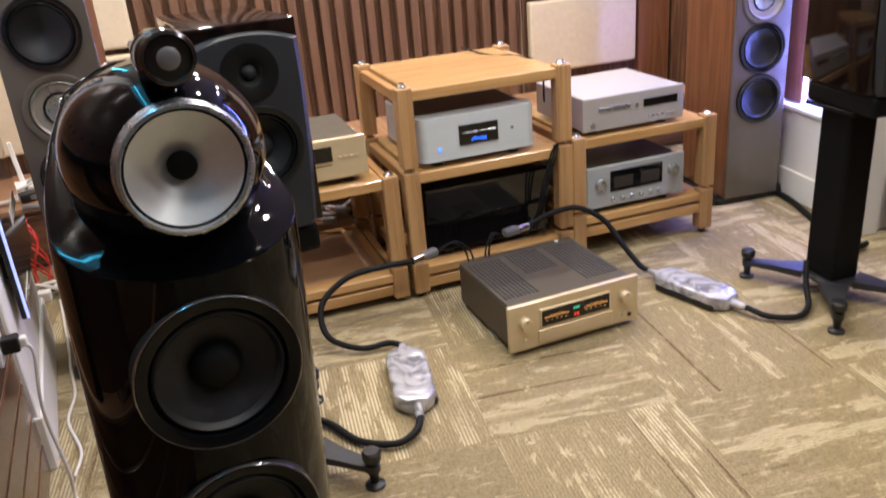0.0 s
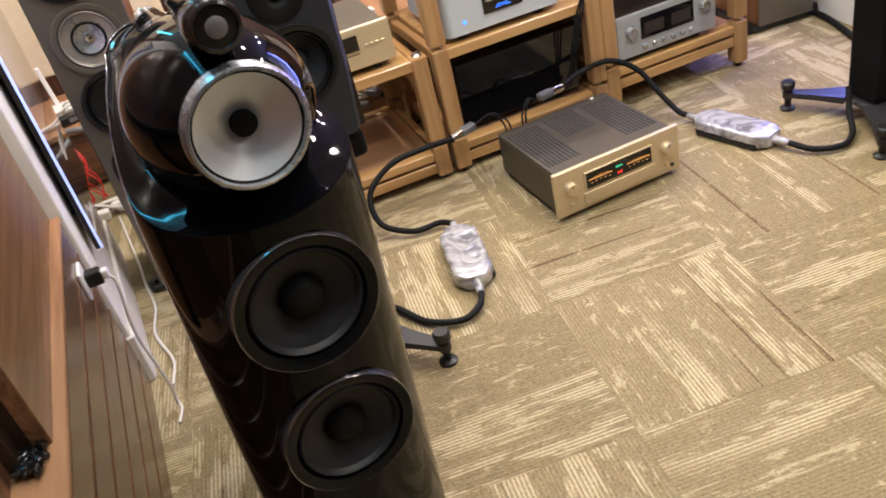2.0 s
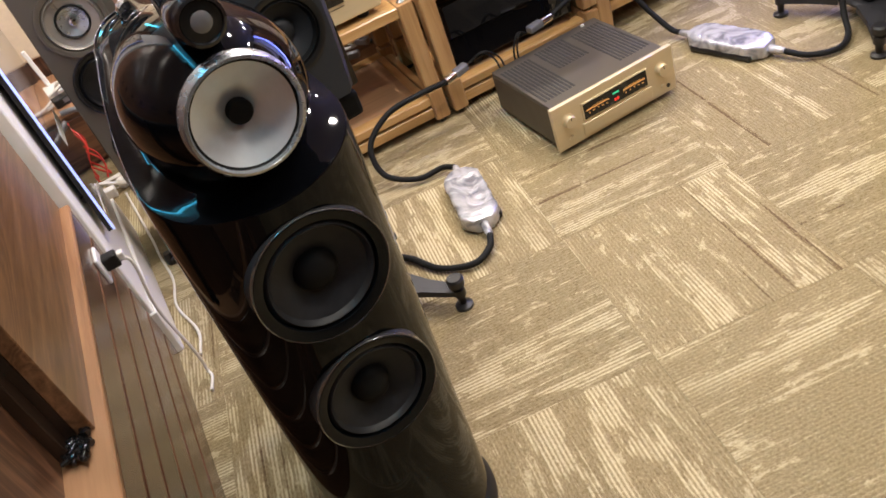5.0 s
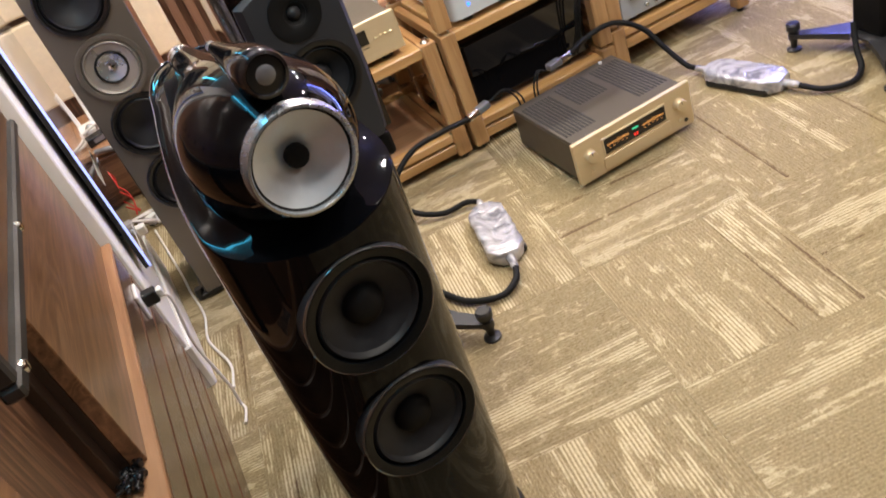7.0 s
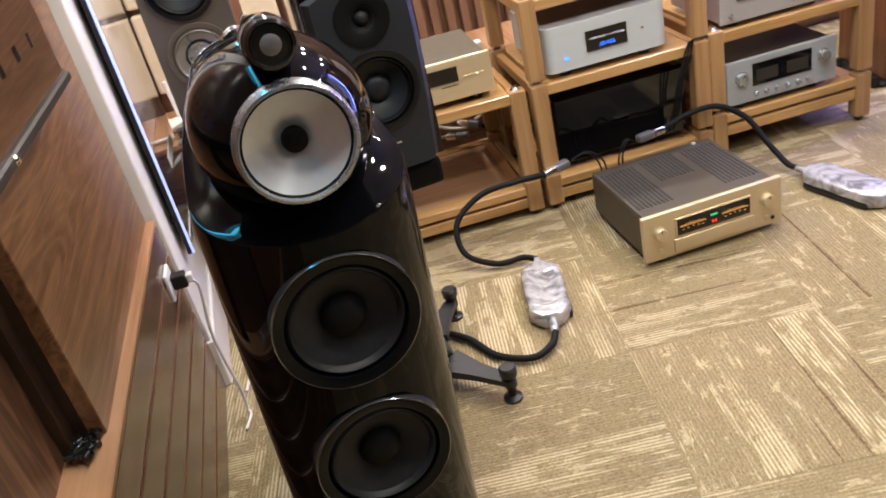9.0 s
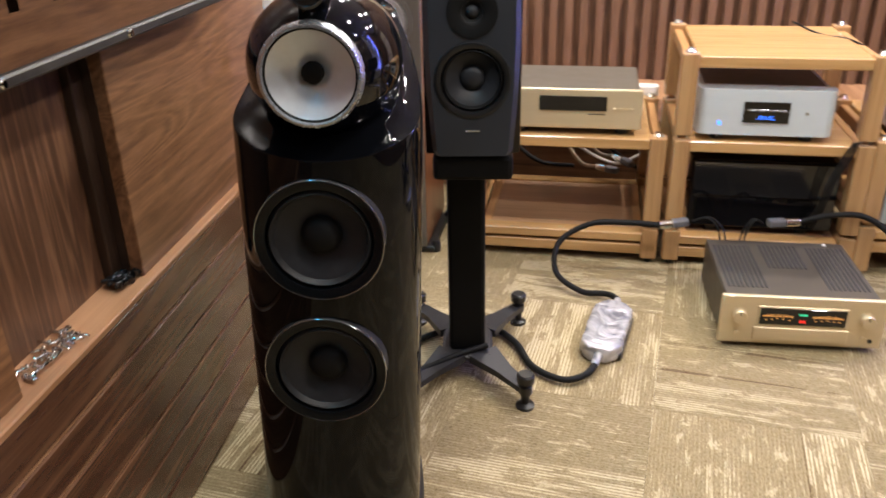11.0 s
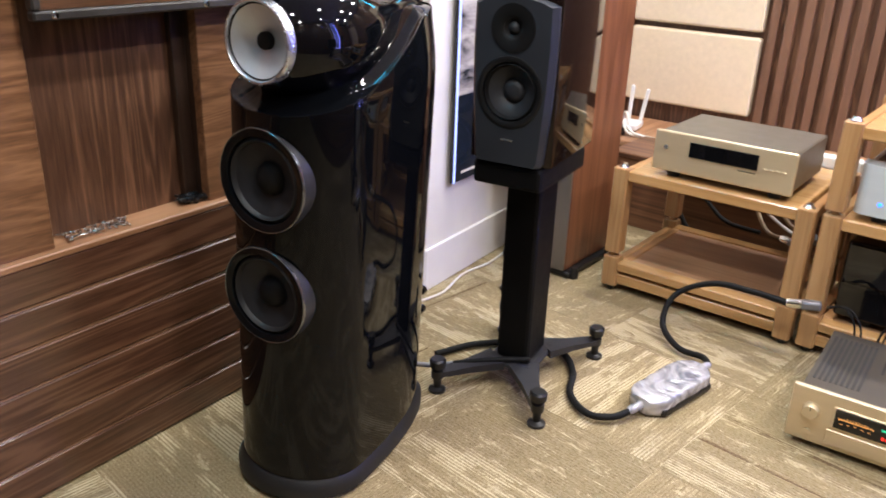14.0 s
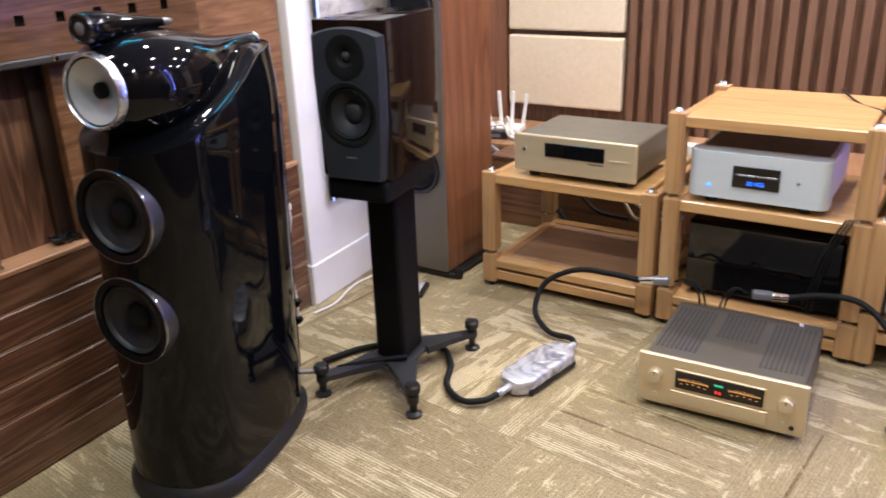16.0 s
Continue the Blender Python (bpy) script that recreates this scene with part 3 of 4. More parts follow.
def outline(hw, yc, y_front, y_rear, n=96):
    """Plan of the cabinet: widest at yc, a rounded front and a long closing tail."""
    pts = []
    for i in range(n):
        a = 2 * math.pi * i / n
        c, s = math.cos(a), math.sin(a)
        if s <= 0:
            pts.append((hw * c, yc + (yc - y_front) * s))
        else:
            pts.append((hw * math.copysign(abs(c) ** 0.77, c), yc + (y_rear - yc) * s))
    return pts


LEAN = 2.2  # degrees by which the tower leans on its plinth


def top_height(y):
    """The rim climbs from the front to the tail and levels out there."""
    d = max(0.0, y + 0.275)
    e = min(d, 0.45)
    return 0.947 + 0.29 * e + 0.16 * e * e + 0.10 * (d - e)


def taper(x, z):
    """The cabinet draws in above the front rim."""
    return x * (1 - 0.22 * min(1.0, max(0.0, (z - 0.95) / 0.15)) ** 2)


def tower(m):
    t = thing("floorstanding_loudspeaker", "tall gloss black loudspeaker with a turbine-shaped head and two dark woofers", "loudspeaker", m)
    # plinth
    bm = bmesh.new()
    rings = []
    for s, z in ((1.0, 0.006), (1.04, 0.012), (1.04, 0.036), (0.985, 0.060), (0.95, 0.066)):
        rings.append([(x * s, y * s, z) for x, y in outline(0.170, -0.125, -0.278, 0.318)])
    loft(bm, rings)
    part("plinth", bm, M_plinth, t, "matt dark grey rounded plinth", 40).matrix_basis = pose(0, 0, 0, 0, -LEAN, 0)
    # wrapped body
    bm = bmesh.new()
    pl = outline(0.166, -0.131, -0.274, 0.307)
    rings = []
    for f in (0.0, 0.2, 0.4, 0.6, 0.75, 0.84, 0.88, 0.92, 0.96, 1.0):
        ring = [(x, y, 0.066 + (top_height(y) - 0.008 - 0.066) * f) for x, y in pl]
        rings.append([(taper(x, z), y, z) for x, y, z in ring])
    for s, d in ((1.0, 0.0025), (0.996, 0.0007), (0.984, 0.0)):
        rings.append([(taper(x, top_height(y)) * s, y * s, top_height(y) - d) for x, y in pl])
    # the top is a concave collar that sweeps up from the rim to the head
    for k in range(1, 12):
        s = 0.984 - 0.04 * k
        rings.append([(taper(x, top_height(y)) * s, y * s, top_height(y * s) + min(0.014, 0.28 * (1 - s) ** 2)) for x, y in pl])
    loft(bm, rings)
    body = part("body", bm, M_gloss, t, smooth=24)
    bore(body, [(0, 0.804, -0.4, -0.20, 0.100), (0, 0.5415, -0.4, -0.20, 0.100)])
    # spine at the back
    sp = bpart("spine", t, M_alu, (0, 0.318, 0.52), (0.070, 0.046, 0.88), 0.006, "ribbed aluminium heat sink at the back")
    for i in range(5):
        bpart("fin", sp, M_satin, (-0.026 + 0.013 * i, 0.346, 0.52), (0.005, 0.014, 0.85))
    # metal rim that sweeps up the back of the top
    bm = bmesh.new()
    path = [(taper(x, top_height(y)) * 0.99, y * 0.99, top_height(y) + 0.001) for x, y in pl if y > 0.0]
    path.sort(key=lambda p: math.atan2(p[0], -(p[1] + 0.2)))
    left = sorted([p for p in path if p[0] < 0], key=lambda p: p[1])
    right = sorted([p for p in path if p[0] >= 0], key=lambda p: -p[1])
    tube(bm, left + right, 0.0014, 6, 3)
    part("top_rim", bm, M_rimmetal, t, "polished metal rim that sweeps up behind the head", 60)
    for z in (0.804, 0.5415):
        # the front is bowed, so each woofer sits in a short drum
        w = driver(t, "woofer", 0, -0.273, z, 0.1113, M_cone, M_rim, 0.034, 0.032, "dark woofer with a polished dark ring", flange=0.006, surround=M_surround)
        lpart("housing", w, M_housing, [(0.104, -0.105), (0.1085, -0.10), (0.1112, -0.03), (0.1112, -0.001), (0.107, 0.0)], seg=56)
        lpart("edge_ring", w, M_edgering, [(0.1097, 0.0052), (0.1109, 0.0060), (0.1119, 0.0050), (0.1123, 0.0)], seg=72)
        lpart("dust_cap", w, M_rubber, [(0.036, -0.031), (0.035, -0.022), (0.031, -0.0145), (0.024, -0.009), (0.013, -0.0055), (0, -0.0045)], seg=32)
    # turbine head
    bm = bmesh.new()
    rings = []
    HZ = 1.086
    HY = -0.270
    for y, r, dz in ((-0.270, 0.079, 0), (-0.258, 0.088, 0), (-0.238, 0.102, -0.001), (-0.208, 0.117, -0.003), (-0.165, 0.129, -0.006), (-0.12, 0.1325, -0.008), (-0.07, 0.128, -0.008), (-0.02, 0.116, -0.006), (0.03, 0.098, 0.0), (0.08, 0.077, 0.008), (0.13, 0.057, 0.017), (0.18, 0.042, 0.025), (0.23, 0.033, 0.031), (0.275, 0.028, 0.034), (0.288, 0.020, 0.034)):
        flat = 1.0 - 0.06 * min(1.0, (y + 0.270) / 0.10)
        rings.append([(r * math.cos(2 * math.pi * i / 64), y, HZ + dz + flat * r * math.sin(2 * math.pi * i / 64)) for i in range(64)])
    skins = loft(bm, rings, cap=False)
    bm.faces.new(skins[-1])
    head = part("head", bm, M_gloss, t, smooth=50)
    bm = bmesh.new()
    lathe(bm, [(0.0735, -0.004), (0.0740, 0.010), (0.0762, 0.0138), (0.0800, 0.0132), (0.0830, 0.008), (0.0840, -0.010), (0.0735, -0.012), (0.0735, -0.004)], 72, at_front(0, HY, HZ))
    part("trim_ring", bm, M_alu, head, "satin silver ring round the midrange", 40)
    lpart("gasket", head, M_rubber, [(0.0700, 0.004), (0.0718, 0.0065), (0.0738, 0.006)], m=at_front(0, HY, HZ), seg=64)
    lpart("midrange_cone", head, M_midcone, [(0.010, -0.026), (0.03, -0.018), (0.0705, 0.005)], m=at_front(0, HY, HZ), seg=64, label="silver woven midrange cone")
    lpart("phase_plug", head, M_rubber, [(0.0175, -0.026), (0.0178, -0.013), (0.016, -0.009), (0.009, -0.007), (0, -0.0065)], m=at_front(0, HY, HZ), seg=32)
    lpart("tail_ring", head, M_chrome, [(0.019, 0.0), (0.027, -0.003), (0.028, -0.010), (0.026, -0.014)], m=pose(0, 0.290, HZ + 0.034, -90, 0, 0), seg=32, label="polished ring at the tail")
    # tweeter pod
    tz, ty = 1.218, -0.282
    bm = bmesh.new()
    lathe(bm, [(0.026, 0.0), (0.032, -0.005), (0.034, -0.02), (0.033, -0.055), (0.027, -0.10), (0.020, -0.15), (0.014, -0.20), (0.0095, -0.235)], 36, at_front(0, ty, tz) @ pose(0, 0, 0, -2.5, 0, 0))
    tw = part("tweeter_pod", bm, M_gloss, t, "small black bullet tweeter on top of the head", 45)
    lpart("trim_ring", tw, M_ringblk, [(0.025, 0.001), (0.027, 0.004), (0.031, 0.002), (0.033, -0.006), (0.026, -0.006)], m=at_front(0, ty, tz), seg=40)
    lpart("tip", tw, M_alu, [(0.0098, -0.233), (0.0085, -0.255), (0.0055, -0.264), (0, -0.265)], m=at_front(0, ty, tz) @ pose(0, 0, 0, -2.5, 0, 0), seg=24, label="polished tail tip")
    lpart("grille", tw, M_satin, [(0.026, 0.0), (0.014, 0.0015), (0.0, 0.003)], m=at_front(0, ty, tz), seg=32)
    lpart("mesh_dome", tw, M_grayplug, [(0.0135, 0.002), (0.010, 0.0035), (0.005, 0.0042), (0, 0.0044)], m=at_front(0, ty, tz), seg=24)
    bpart("saddle", tw, M_gloss, (0, ty + 0.06, tz - 0.028), (0.020, 0.09, 0.03), 0.006)
    # terminal clips at the lower side
    for z in (0.33, 0.27):
        lpart("terminal", t, M_ringblk, [(0.012, 0), (0.012, 0.02), (0.008, 0.026), (0, 0.026)], m=pose(0.05, 0.318, z, -90, 0, 0), seg=14)
    return t


tower(pose(-0.754, -1.3894, 0, 0, LEAN, 8.64))

# ---------- stand-mounted monitors ----------


def monitor(m, group):
    t = thing("bookshelf_loudspeaker", "graphite-fronted two-way loudspeaker with gloss rosewood sides, on a black stand", "loudspeaker", m, group)
    w, d, h = 0.230, 0.33, 0.433
    bm = bmesh.new()
    # body narrows slightly to the back
    r0 = []
    for z in (0, h):
        for (x, y) in ((-w / 2, 0.0), (w / 2, 0.0), (w / 2 * 0.86, d), (-w / 2 * 0.86, d)):
            r0.append(bm.verts.new((x, y, z)))
    for f in ((3, 2, 1, 0), (4, 5, 6, 7), (0, 1, 5, 4), (1, 2, 6, 5), (2, 3, 7, 6), (3, 0, 4, 7)):
        bm.faces.new([r0[i] for i in f])
    bmesh.ops.bevel(bm, geom=list(bm.edges), offset=0.006, segments=2, affect="EDGES", profile=0.5)
    cab = part("cabinet", bm, M_rosewood, t, smooth=40)
    bore(cab, [(0, 0.186, -0.05, 0.05, 0.078), (0, 0.340, -0.05, 0.03, 0.024)])
    # front plate with a bowed top edge
    bm = bmesh.new()
    prof = []
    n = 10
    for i in range(n + 1):
        x = -0.110 + 0.220 * i / n
        prof.append((x, h - 0.018 - 0.020 * (abs(x) / 0.11) ** 2.2))
    prof += [(0.112, 0.30), (0.108, 0.16), (0.096, 0.012), (0.086, 0.0), (-0.086, 0.0), (-0.096, 0.012), (-0.108, 0.16), (-0.112, 0.30)]
    rings = [[(x, -0.001, z) for x, z in prof], [(x, -0.010, z) for x, z in prof], [(x * 0.885, -0.026, 0.2 + (z - 0.2) * 0.985) for x, z in prof]]
    loft(bm, rings)
    fp = part("front_plate", bm, M_baffle, t, "matt graphite front plate", 30)
    bore(fp, [(0, 0.186, -0.05, 0.02, 0.078), (0, 0.340, -0.05, 0.02, 0.024)])
    driver(t, "woofer", 0, -0.026, 0.186, 0.088, M_cone, M_satin, 0.028, 0.034, flange=0.004)
    lpart("dust_cap", t, M_cone, [(0.030, -0.030), (0.026, -0.022), (0.015, -0.017), (0, -0.0155)], m=at_front(0, -0.026, 0.186), seg=32)
    lpart("tweeter_plate", t, M_rubber, [(0.058, -0.002), (0.058, 0.003), (0.030, 0.004), (0.026, 0.001), (0.016, -0.006)], m=at_front(0, -0.026, 0.340), seg=40)
    lpart("tweeter_dome", t, M_cone, [(0.015, -0.006), (0.012, 0.0), (0.006, 0.004), (0, 0.005)], m=at_front(0, -0.026, 0.340), seg=24)
    bpart("name_bar", t, M_alu, (0, -0.0268, 0.066), (0.034, 0.002, 0.0050))
    bpart("base_block", t, M_standblk, (0, 0.140, -0.033), (0.196, 0.31, 0.064), 0.012, seg=2)
    return t


def stand(m, group, label):
    t = thing("speaker_stand", label, "speaker stand", m, group)
    bpart("column", t, M_standblk, (0, 0, 0.370), (0.105, 0.135, 0.58), 0.012, seg=2)
    bpart("top_plate", t, M_standblk, (0, 0, 0.666), (0.17, 0.22, 0.012), 0.003)
    bpart("base_plate", t, M_standarm, (0, 0, 0.070), (0.15, 0.19, 0.022), 0.008)
    for sx in (-1, 1):
        for sy in (-1, 1):
            fx, fy = 0.163 * sx, 0.229 * sy
            bm = bmesh.new()
            a, b = Vector((0.045 * sx, 0.07 * sy, 0)), Vector((fx, fy, 0))
            d = (b - a).normalized()
            nrm = Vector((-d.y, d.x, 0))
            rings = []
            for u, wd, z0, z1 in ((0, 0.048, 0.058, 0.082), (0.5, 0.026, 0.054, 0.074), (1.0, 0.018, 0.052, 0.068)):
                p = a.lerp(b, u)
                rings.append([p + nrm * wd + Vector((0, 0, z0)), p - nrm * wd + Vector((0, 0, z0)), p - nrm * wd + Vector((0, 0, z1)), p + nrm * wd + Vector((0, 0, z1))])
            loft(bm, rings)
            arm = part("arm", bm, M_standarm, t)
            lpart("foot_spike", arm, M_satin, [(0.0, 0.0), (0.026, 0.0), (0.026, 0.008), (0.011, 0.014), (0.013, 0.040), (0.019, 0.048), (0.019, 0.070), (0.012, 0.074), (0.012, 0.080), (0.024, 0.084), (0.025, 0.104), (0.020, 0.110), (0, 0.110)], m=pose(fx, fy, 0), seg=20)
    return t


ST_L = pose(-0.5675, -0.7765, 0, 0, 0, 8.0)
ST_R = pose(1.350, -0.680, 0, 0, 0, -3.0)
stand(ST_L, "speaker stands", "black metal speaker stand with four splayed feet on adjusters")
stand(ST_R, "speaker stands", "black metal speaker stand with four splayed feet on adjusters")
monitor(ST_L @ pose(0.02, -0.215, 0.738, 0, 0, 0), "stand loudspeakers")
monitor(ST_R @ pose(0.0, -0.190, 0.738, 0, 0, -4), "stand loudspeakers")

# ---------- slim towers at the back ----------


def slim_tower(m):
    t = thing("tower_loudspeaker", "slim tower loudspeaker with titanium-grey front and walnut sides", "loudspeaker", m, "slim towers")
    w, d, h = 0.262, 0.37, 1.38
    cab = bpart("cabinet", t, M_kefwood, (0, d / 2 + 0.016, h / 2 + 0.03), (w, d, h), 0.005, seg=2)
    bm = bmesh.new()
    holes_z = [0.472, 0.687, 0.887, 1.105, 1.322]
    box(bm, (0, 0.009, h / 2 + 0.03), (w, 0.012, h), 0.003)
    bore(part("front_panel", bm, M_titan, t), [(0, z, -0.05, 0.05, 0.095) for z in holes_z])
    bore(cab, [(0, z, -0.05, 0.06, 0.095) for z in holes_z])
    for z in (1.322, 1.105, 0.687, 0.472):
        driver(t, "woofer", 0, -0.004, z, 0.106, M_bowl, M_ringblk, 0.012, 0.036, flange=0.004, surround=M_bowl)
    u = driver(t, "coaxial_driver", 0, -0.004, 0.887, 0.104, M_coax, M_titan, 0.02, 0.026, "silver coaxial driver with a finned centre", flange=0.003, surround=M_coax)
    lpart("inner_ring", u, M_rubber, [(0.050, -0.012), (0.047, -0.006), (0.043, -0.010)], seg=40)
    lpart("inner_cone", u, M_alu, [(0.043, -0.010), (0.014, -0.020)], seg=40)
    lpart("waveguide", u, M_chrome, [(0.014, -0.02), (0.010, -0.006), (0, -0.002)], seg=20)
    bpart("base", t, M_satin, (0, d / 2, 0.017), (w + 0.05, d - 0.02, 0.022), 0.004)
    for sx in (-1, 1):
        for y in (0.04, d - 0.04):
            lpart("foot", t, M_satin, [(0, 0), (0.018, 0), (0.020, 0.02), (0.015, 0.045), (0, 0.045)], m=pose(sx * (w / 2 + 0.028), y, 0), seg=16)
    return t


slim_tower(pose(-0.968, -0.06, 0, 0, 0, 0))
slim_tower(pose(1.712, 0.17, 0, 0, 0, -6))

# ---------- equipment racks ----------


def post(t, x, y, z0, z1, r=0.031):
    bm = bmesh.new()
    k = 8
    n = [(0.95, z0), (1.0, z0 + 0.003), (1.0, z1 - 0.003), (0.95, z1)]
    rings = []
    for s, z in n:
        ring = []
        for a in range(4):
            for da in (-0.10, 0.10):
                ang = math.pi / 4 + a * math.pi / 2 + da
                rr = r * 1.22 * s
                ring.append((x + rr * math.cos(ang), y + rr * math.sin(ang), z))
        rings.append(ring)
    loft(bm, rings)
    p = part("post", bm, M_beech_z, t)
    return p


def cap(p, x, y, z):
    lpart("cone_cap", p, M_chrome, [(0.020, -0.002), (0.020, 0.004), (0.014, 0.008), (0.011, 0.016), (0, 0.018)], m=pose(x, y, z), seg=16)


def rack(x0, x1, levels, label, depth=0.54):
    """levels: (post foot, post top, shelf top, brace?) from the floor up."""
    t = thing("equipment_rack", label, "rack", pose((x0 + x1) / 2, 0, 0), "beech equipment racks")
    hw = (x1 - x0) / 2
    for (z0, z1, st, brace) in levels:
        for sx in (-1, 1):
            for y in (0.0, depth):
                p = post(t, sx * hw, y, z0, z1)
                cap(p, sx * hw, y, z1)
                if z0 < 0.05:
                    lpart("spike", p, M_satin, [(0, 0), (0.012, 0.0), (0.016, 0.010), (0.013, z0), (0, z0)], m=pose(sx * hw, y, 0), seg=14)
        th = 0.040 if not brace else 0.034
        if not brace:
            bpart("shelf", t, M_beech, (0, depth / 2, st - th / 2), (2 * hw - 0.050, depth + 0.036, th), 0.004)
        else:
            bpart("inset_board", t, M_inset, (0, depth / 2, st - 0.0115), (2 * hw - 0.112, depth - 0.086, 0.014), 0.001, "brown inset shelf board")
            for y in (0.011, depth - 0.011):
                bpart("frame_rail", t, M_beech, (0, y, st - th / 2), (2 * hw - 0.050, 0.058, th), 0.004)
            for sx in (-1, 1):
                bpart("frame_rail", t, M_beech_y, (sx * (hw - 0.041), depth / 2, st - th / 2), (0.032, depth - 0.084, th), 0.003)
            for y in (0.0, depth):
                bpart("rail", t, M_beech, (0, y, st - 0.066), (2 * hw - 0.050, 0.030, 0.040), 0.003)
        for sx in (-1, 1):
            bpart("side_rail", t, M_beech_y, (sx * hw, depth / 2, st - 0.030), (0.030, depth - 0.052, 0.040), 0.003)
    return t


rack(-0.655, 0.0, [(0.022, 0.140, 0.118, True), (0.158, 0.488, 0.482, False)], "low beech two-shelf rack with chrome cone joints, bottom shelf empty")
rack(0.079, 0.682, [(0.022, 0.140, 0.118, True), (0.158, 0.486, 0.482, False), (0.504, 0.786, 0.778, False)], "three-level beech rack with chrome cone joints and a bare top shelf")
rack(0.740, 1.325, [(0.022, 0.192, 0.178, True), (0.210, 0.502, 0.494, False)], "low beech two-shelf rack holding two silver components")


def feet(t, w, d, mat=M_satin, h=0.02, r=0.022, z0=0.0):
    for sx in (-1, 1):
        for y in (0.05, d - 0.05):
            lpart("foot", t, mat, [(0, z0), (r, z0), (r, z0 + (h - z0) * 0.8), (r * 0.9, h), (0, h)], m=pose(sx * (w / 2 - 0.05), y, 0), seg=18)


def knob(t, x, y, z, r, mat, depth=0.022):
    k = lpart("knob", t, mat, [(r * 1.15, 0.0), (r * 1.15, 0.003), (r, 0.004), (r * 0.97, depth * 0.9), (r * 0.9, depth), (0, depth)], m=at_front(x, y, z), seg=32)
    bpart("pointer", k, M_satin, (x, y - depth, z + r * 0.6), (0.0025, 0.0015, r * 0.6))
    return k


# gold amplifier on the floor
AMP = pose(0.4235, -0.569, 0, 0, 0, 2.6)
amp = thing("integrated_amplifier", "champagne-gold amplifier with bronze-grey vented case standing on the carpet", "amplifier", AMP)
feet(amp, 0.44, 0.40, h=0.022)
bpart("case", amp, M_bronze, (0, 0.218, 0.096), (0.450, 0.404, 0.148), 0.006)
bpart("front_panel", amp, M_gold, (0, 0.008, 0.100), (0.478, 0.018, 0.162), 0.004, seg=2)
bpart("lower_flap", amp, M_gold, (0, -0.0035, 0.056), (0.275, 0.008, 0.046), 0.002)
bpart("window_frame", amp, M_gold, (0, -0.0025, 0.118), (0.262, 0.006, 0.066), 0.002)
win = bpart("meter_window", amp, M_blackglass, (0, -0.0055, 0.118), (0.250, 0.004, 0.056), 0.001)
for cx in (-0.072, 0.072):
    bm = bmesh.new()
    for i in range(13):
        u = (i - 6) / 6
        box(bm, (cx + 0.042 * u, -0.0082, 0.126 - 0.006 * u * u), (0.0024, 0.001, 0.0060 if i % 3 == 0 else 0.0035))
    for i in range(5):
        box(bm, (cx - 0.034 + 0.017 * i, -0.0082, 0.112 - 0.002 * abs(i - 2)), (0.0065, 0.001, 0.0018))
    box(bm, (cx, -0.0082, 0.1205), (0.082, 0.001, 0.0030))
    part("meter_marks", bm, M_amber, win, "amber meter marks")
bpart("maker_mark", win, M_green, (0, -0.0082, 0.128), (0.024, 0.001, 0.006), label="green glowing mark")
for i in range(2):
    bpart("digit_bar", win, M_redled, (-0.005 + 0.010 * i, -0.0082, 0.105), (0.006, 0.001, 0.009), label="red digit bar")
knob(amp, -0.184, -0.001, 0.118, 0.021, M_gold)
knob(amp, 0.184, -0.001, 0.118, 0.021, M_gold)
for x in (-0.184, 0.184):
    lpart("button", amp, M_gold, [(0.008, 0), (0.008, 0.006), (0, 0.006)], m=at_front(x, -0.001, 0.052), seg=16)
lpart("headphone_socket", amp, M_satin, [(0.007, 0), (0.007, 0.003), (0, 0.002)], m=at_front(0.205, -0.001, 0.045), seg=16)
top = bpart("lid", amp, M_lid, (0, 0.218, 0.171), (0.446, 0.400, 0.004), 0.001)
for cx in (-0.150, 0.0, 0.150):
    for i in range(9):
        ln = 0.30 if abs(cx) > 0.01 else 0.17
        y0 = 0.225 if abs(cx) > 0.01 else 0.30
        bpart("vent_slot", top, M_slot, (cx - 0.056 + 0.014 * i, y0, 0.1735), (0.0075, ln, 0.0016))
bpart("plug_tab", amp, M_white, (0.16, 0.40, 0.176), (0.012, 0.008, 0.006))

# gold disc unit on the first rack
dac = thing("disc_player", "champagne-gold hi-fi component with a grey-gold lid on the beech shelf", "hi-fi component", pose(-0.310, 0.010, 0.482))
feet(dac, 0.46, 0.38, h=0.026)
bpart("case", dac, M_bronze_lt, (0, 0.20, 0.094), (0.470, 0.37, 0.136), 0.005)
bpart("front_panel", dac, M_gold, (0, 0.006, 0.096), (0.492, 0.016, 0.144), 0.006, seg=2)
bpart("display", dac, M_blackglass, (0.005, -0.0035, 0.116), (0.238, 0.005, 0.052), 0.001)
lpart("button", dac, M_alu, [(0.008, 0), (0.008, 0.004), (0, 0.005)], m=at_front(-0.200, -0.002, 0.110), seg=16)
for i in range(4):
    bpart("small_button", dac, M_gold, (0.15 + 0.02 * i, -0.004, 0.100), (0.011, 0.006, 0.006), 0.001)
bpart("legend_bar", dac, M_bronze, (0.09, -0.0025, 0.078), (0.06, 0.0012, 0.003))

# silver disc player on the middle rack
eso = thing("disc_player", "heavy silver disc player with curved corners and blue lit display", "hi-fi component", pose(0.347, -0.005, 0.470))
feet(eso, 0.40, 0.42, M_satin, h=0.036, z0=0.012)
bm = bmesh.new()
pr = []
for i in range(9):
    a = math.pi * i / 16
    pr.append((-0.225 + 0.035 * (1 - math.sin(a)), 0.035 * (1 - math.cos(a))))
prof = [(x, y) for x, y in reversed(pr)] + [(-x, y) for x, y in pr] + [(0.225, 0.08), (-0.225, 0.08)]
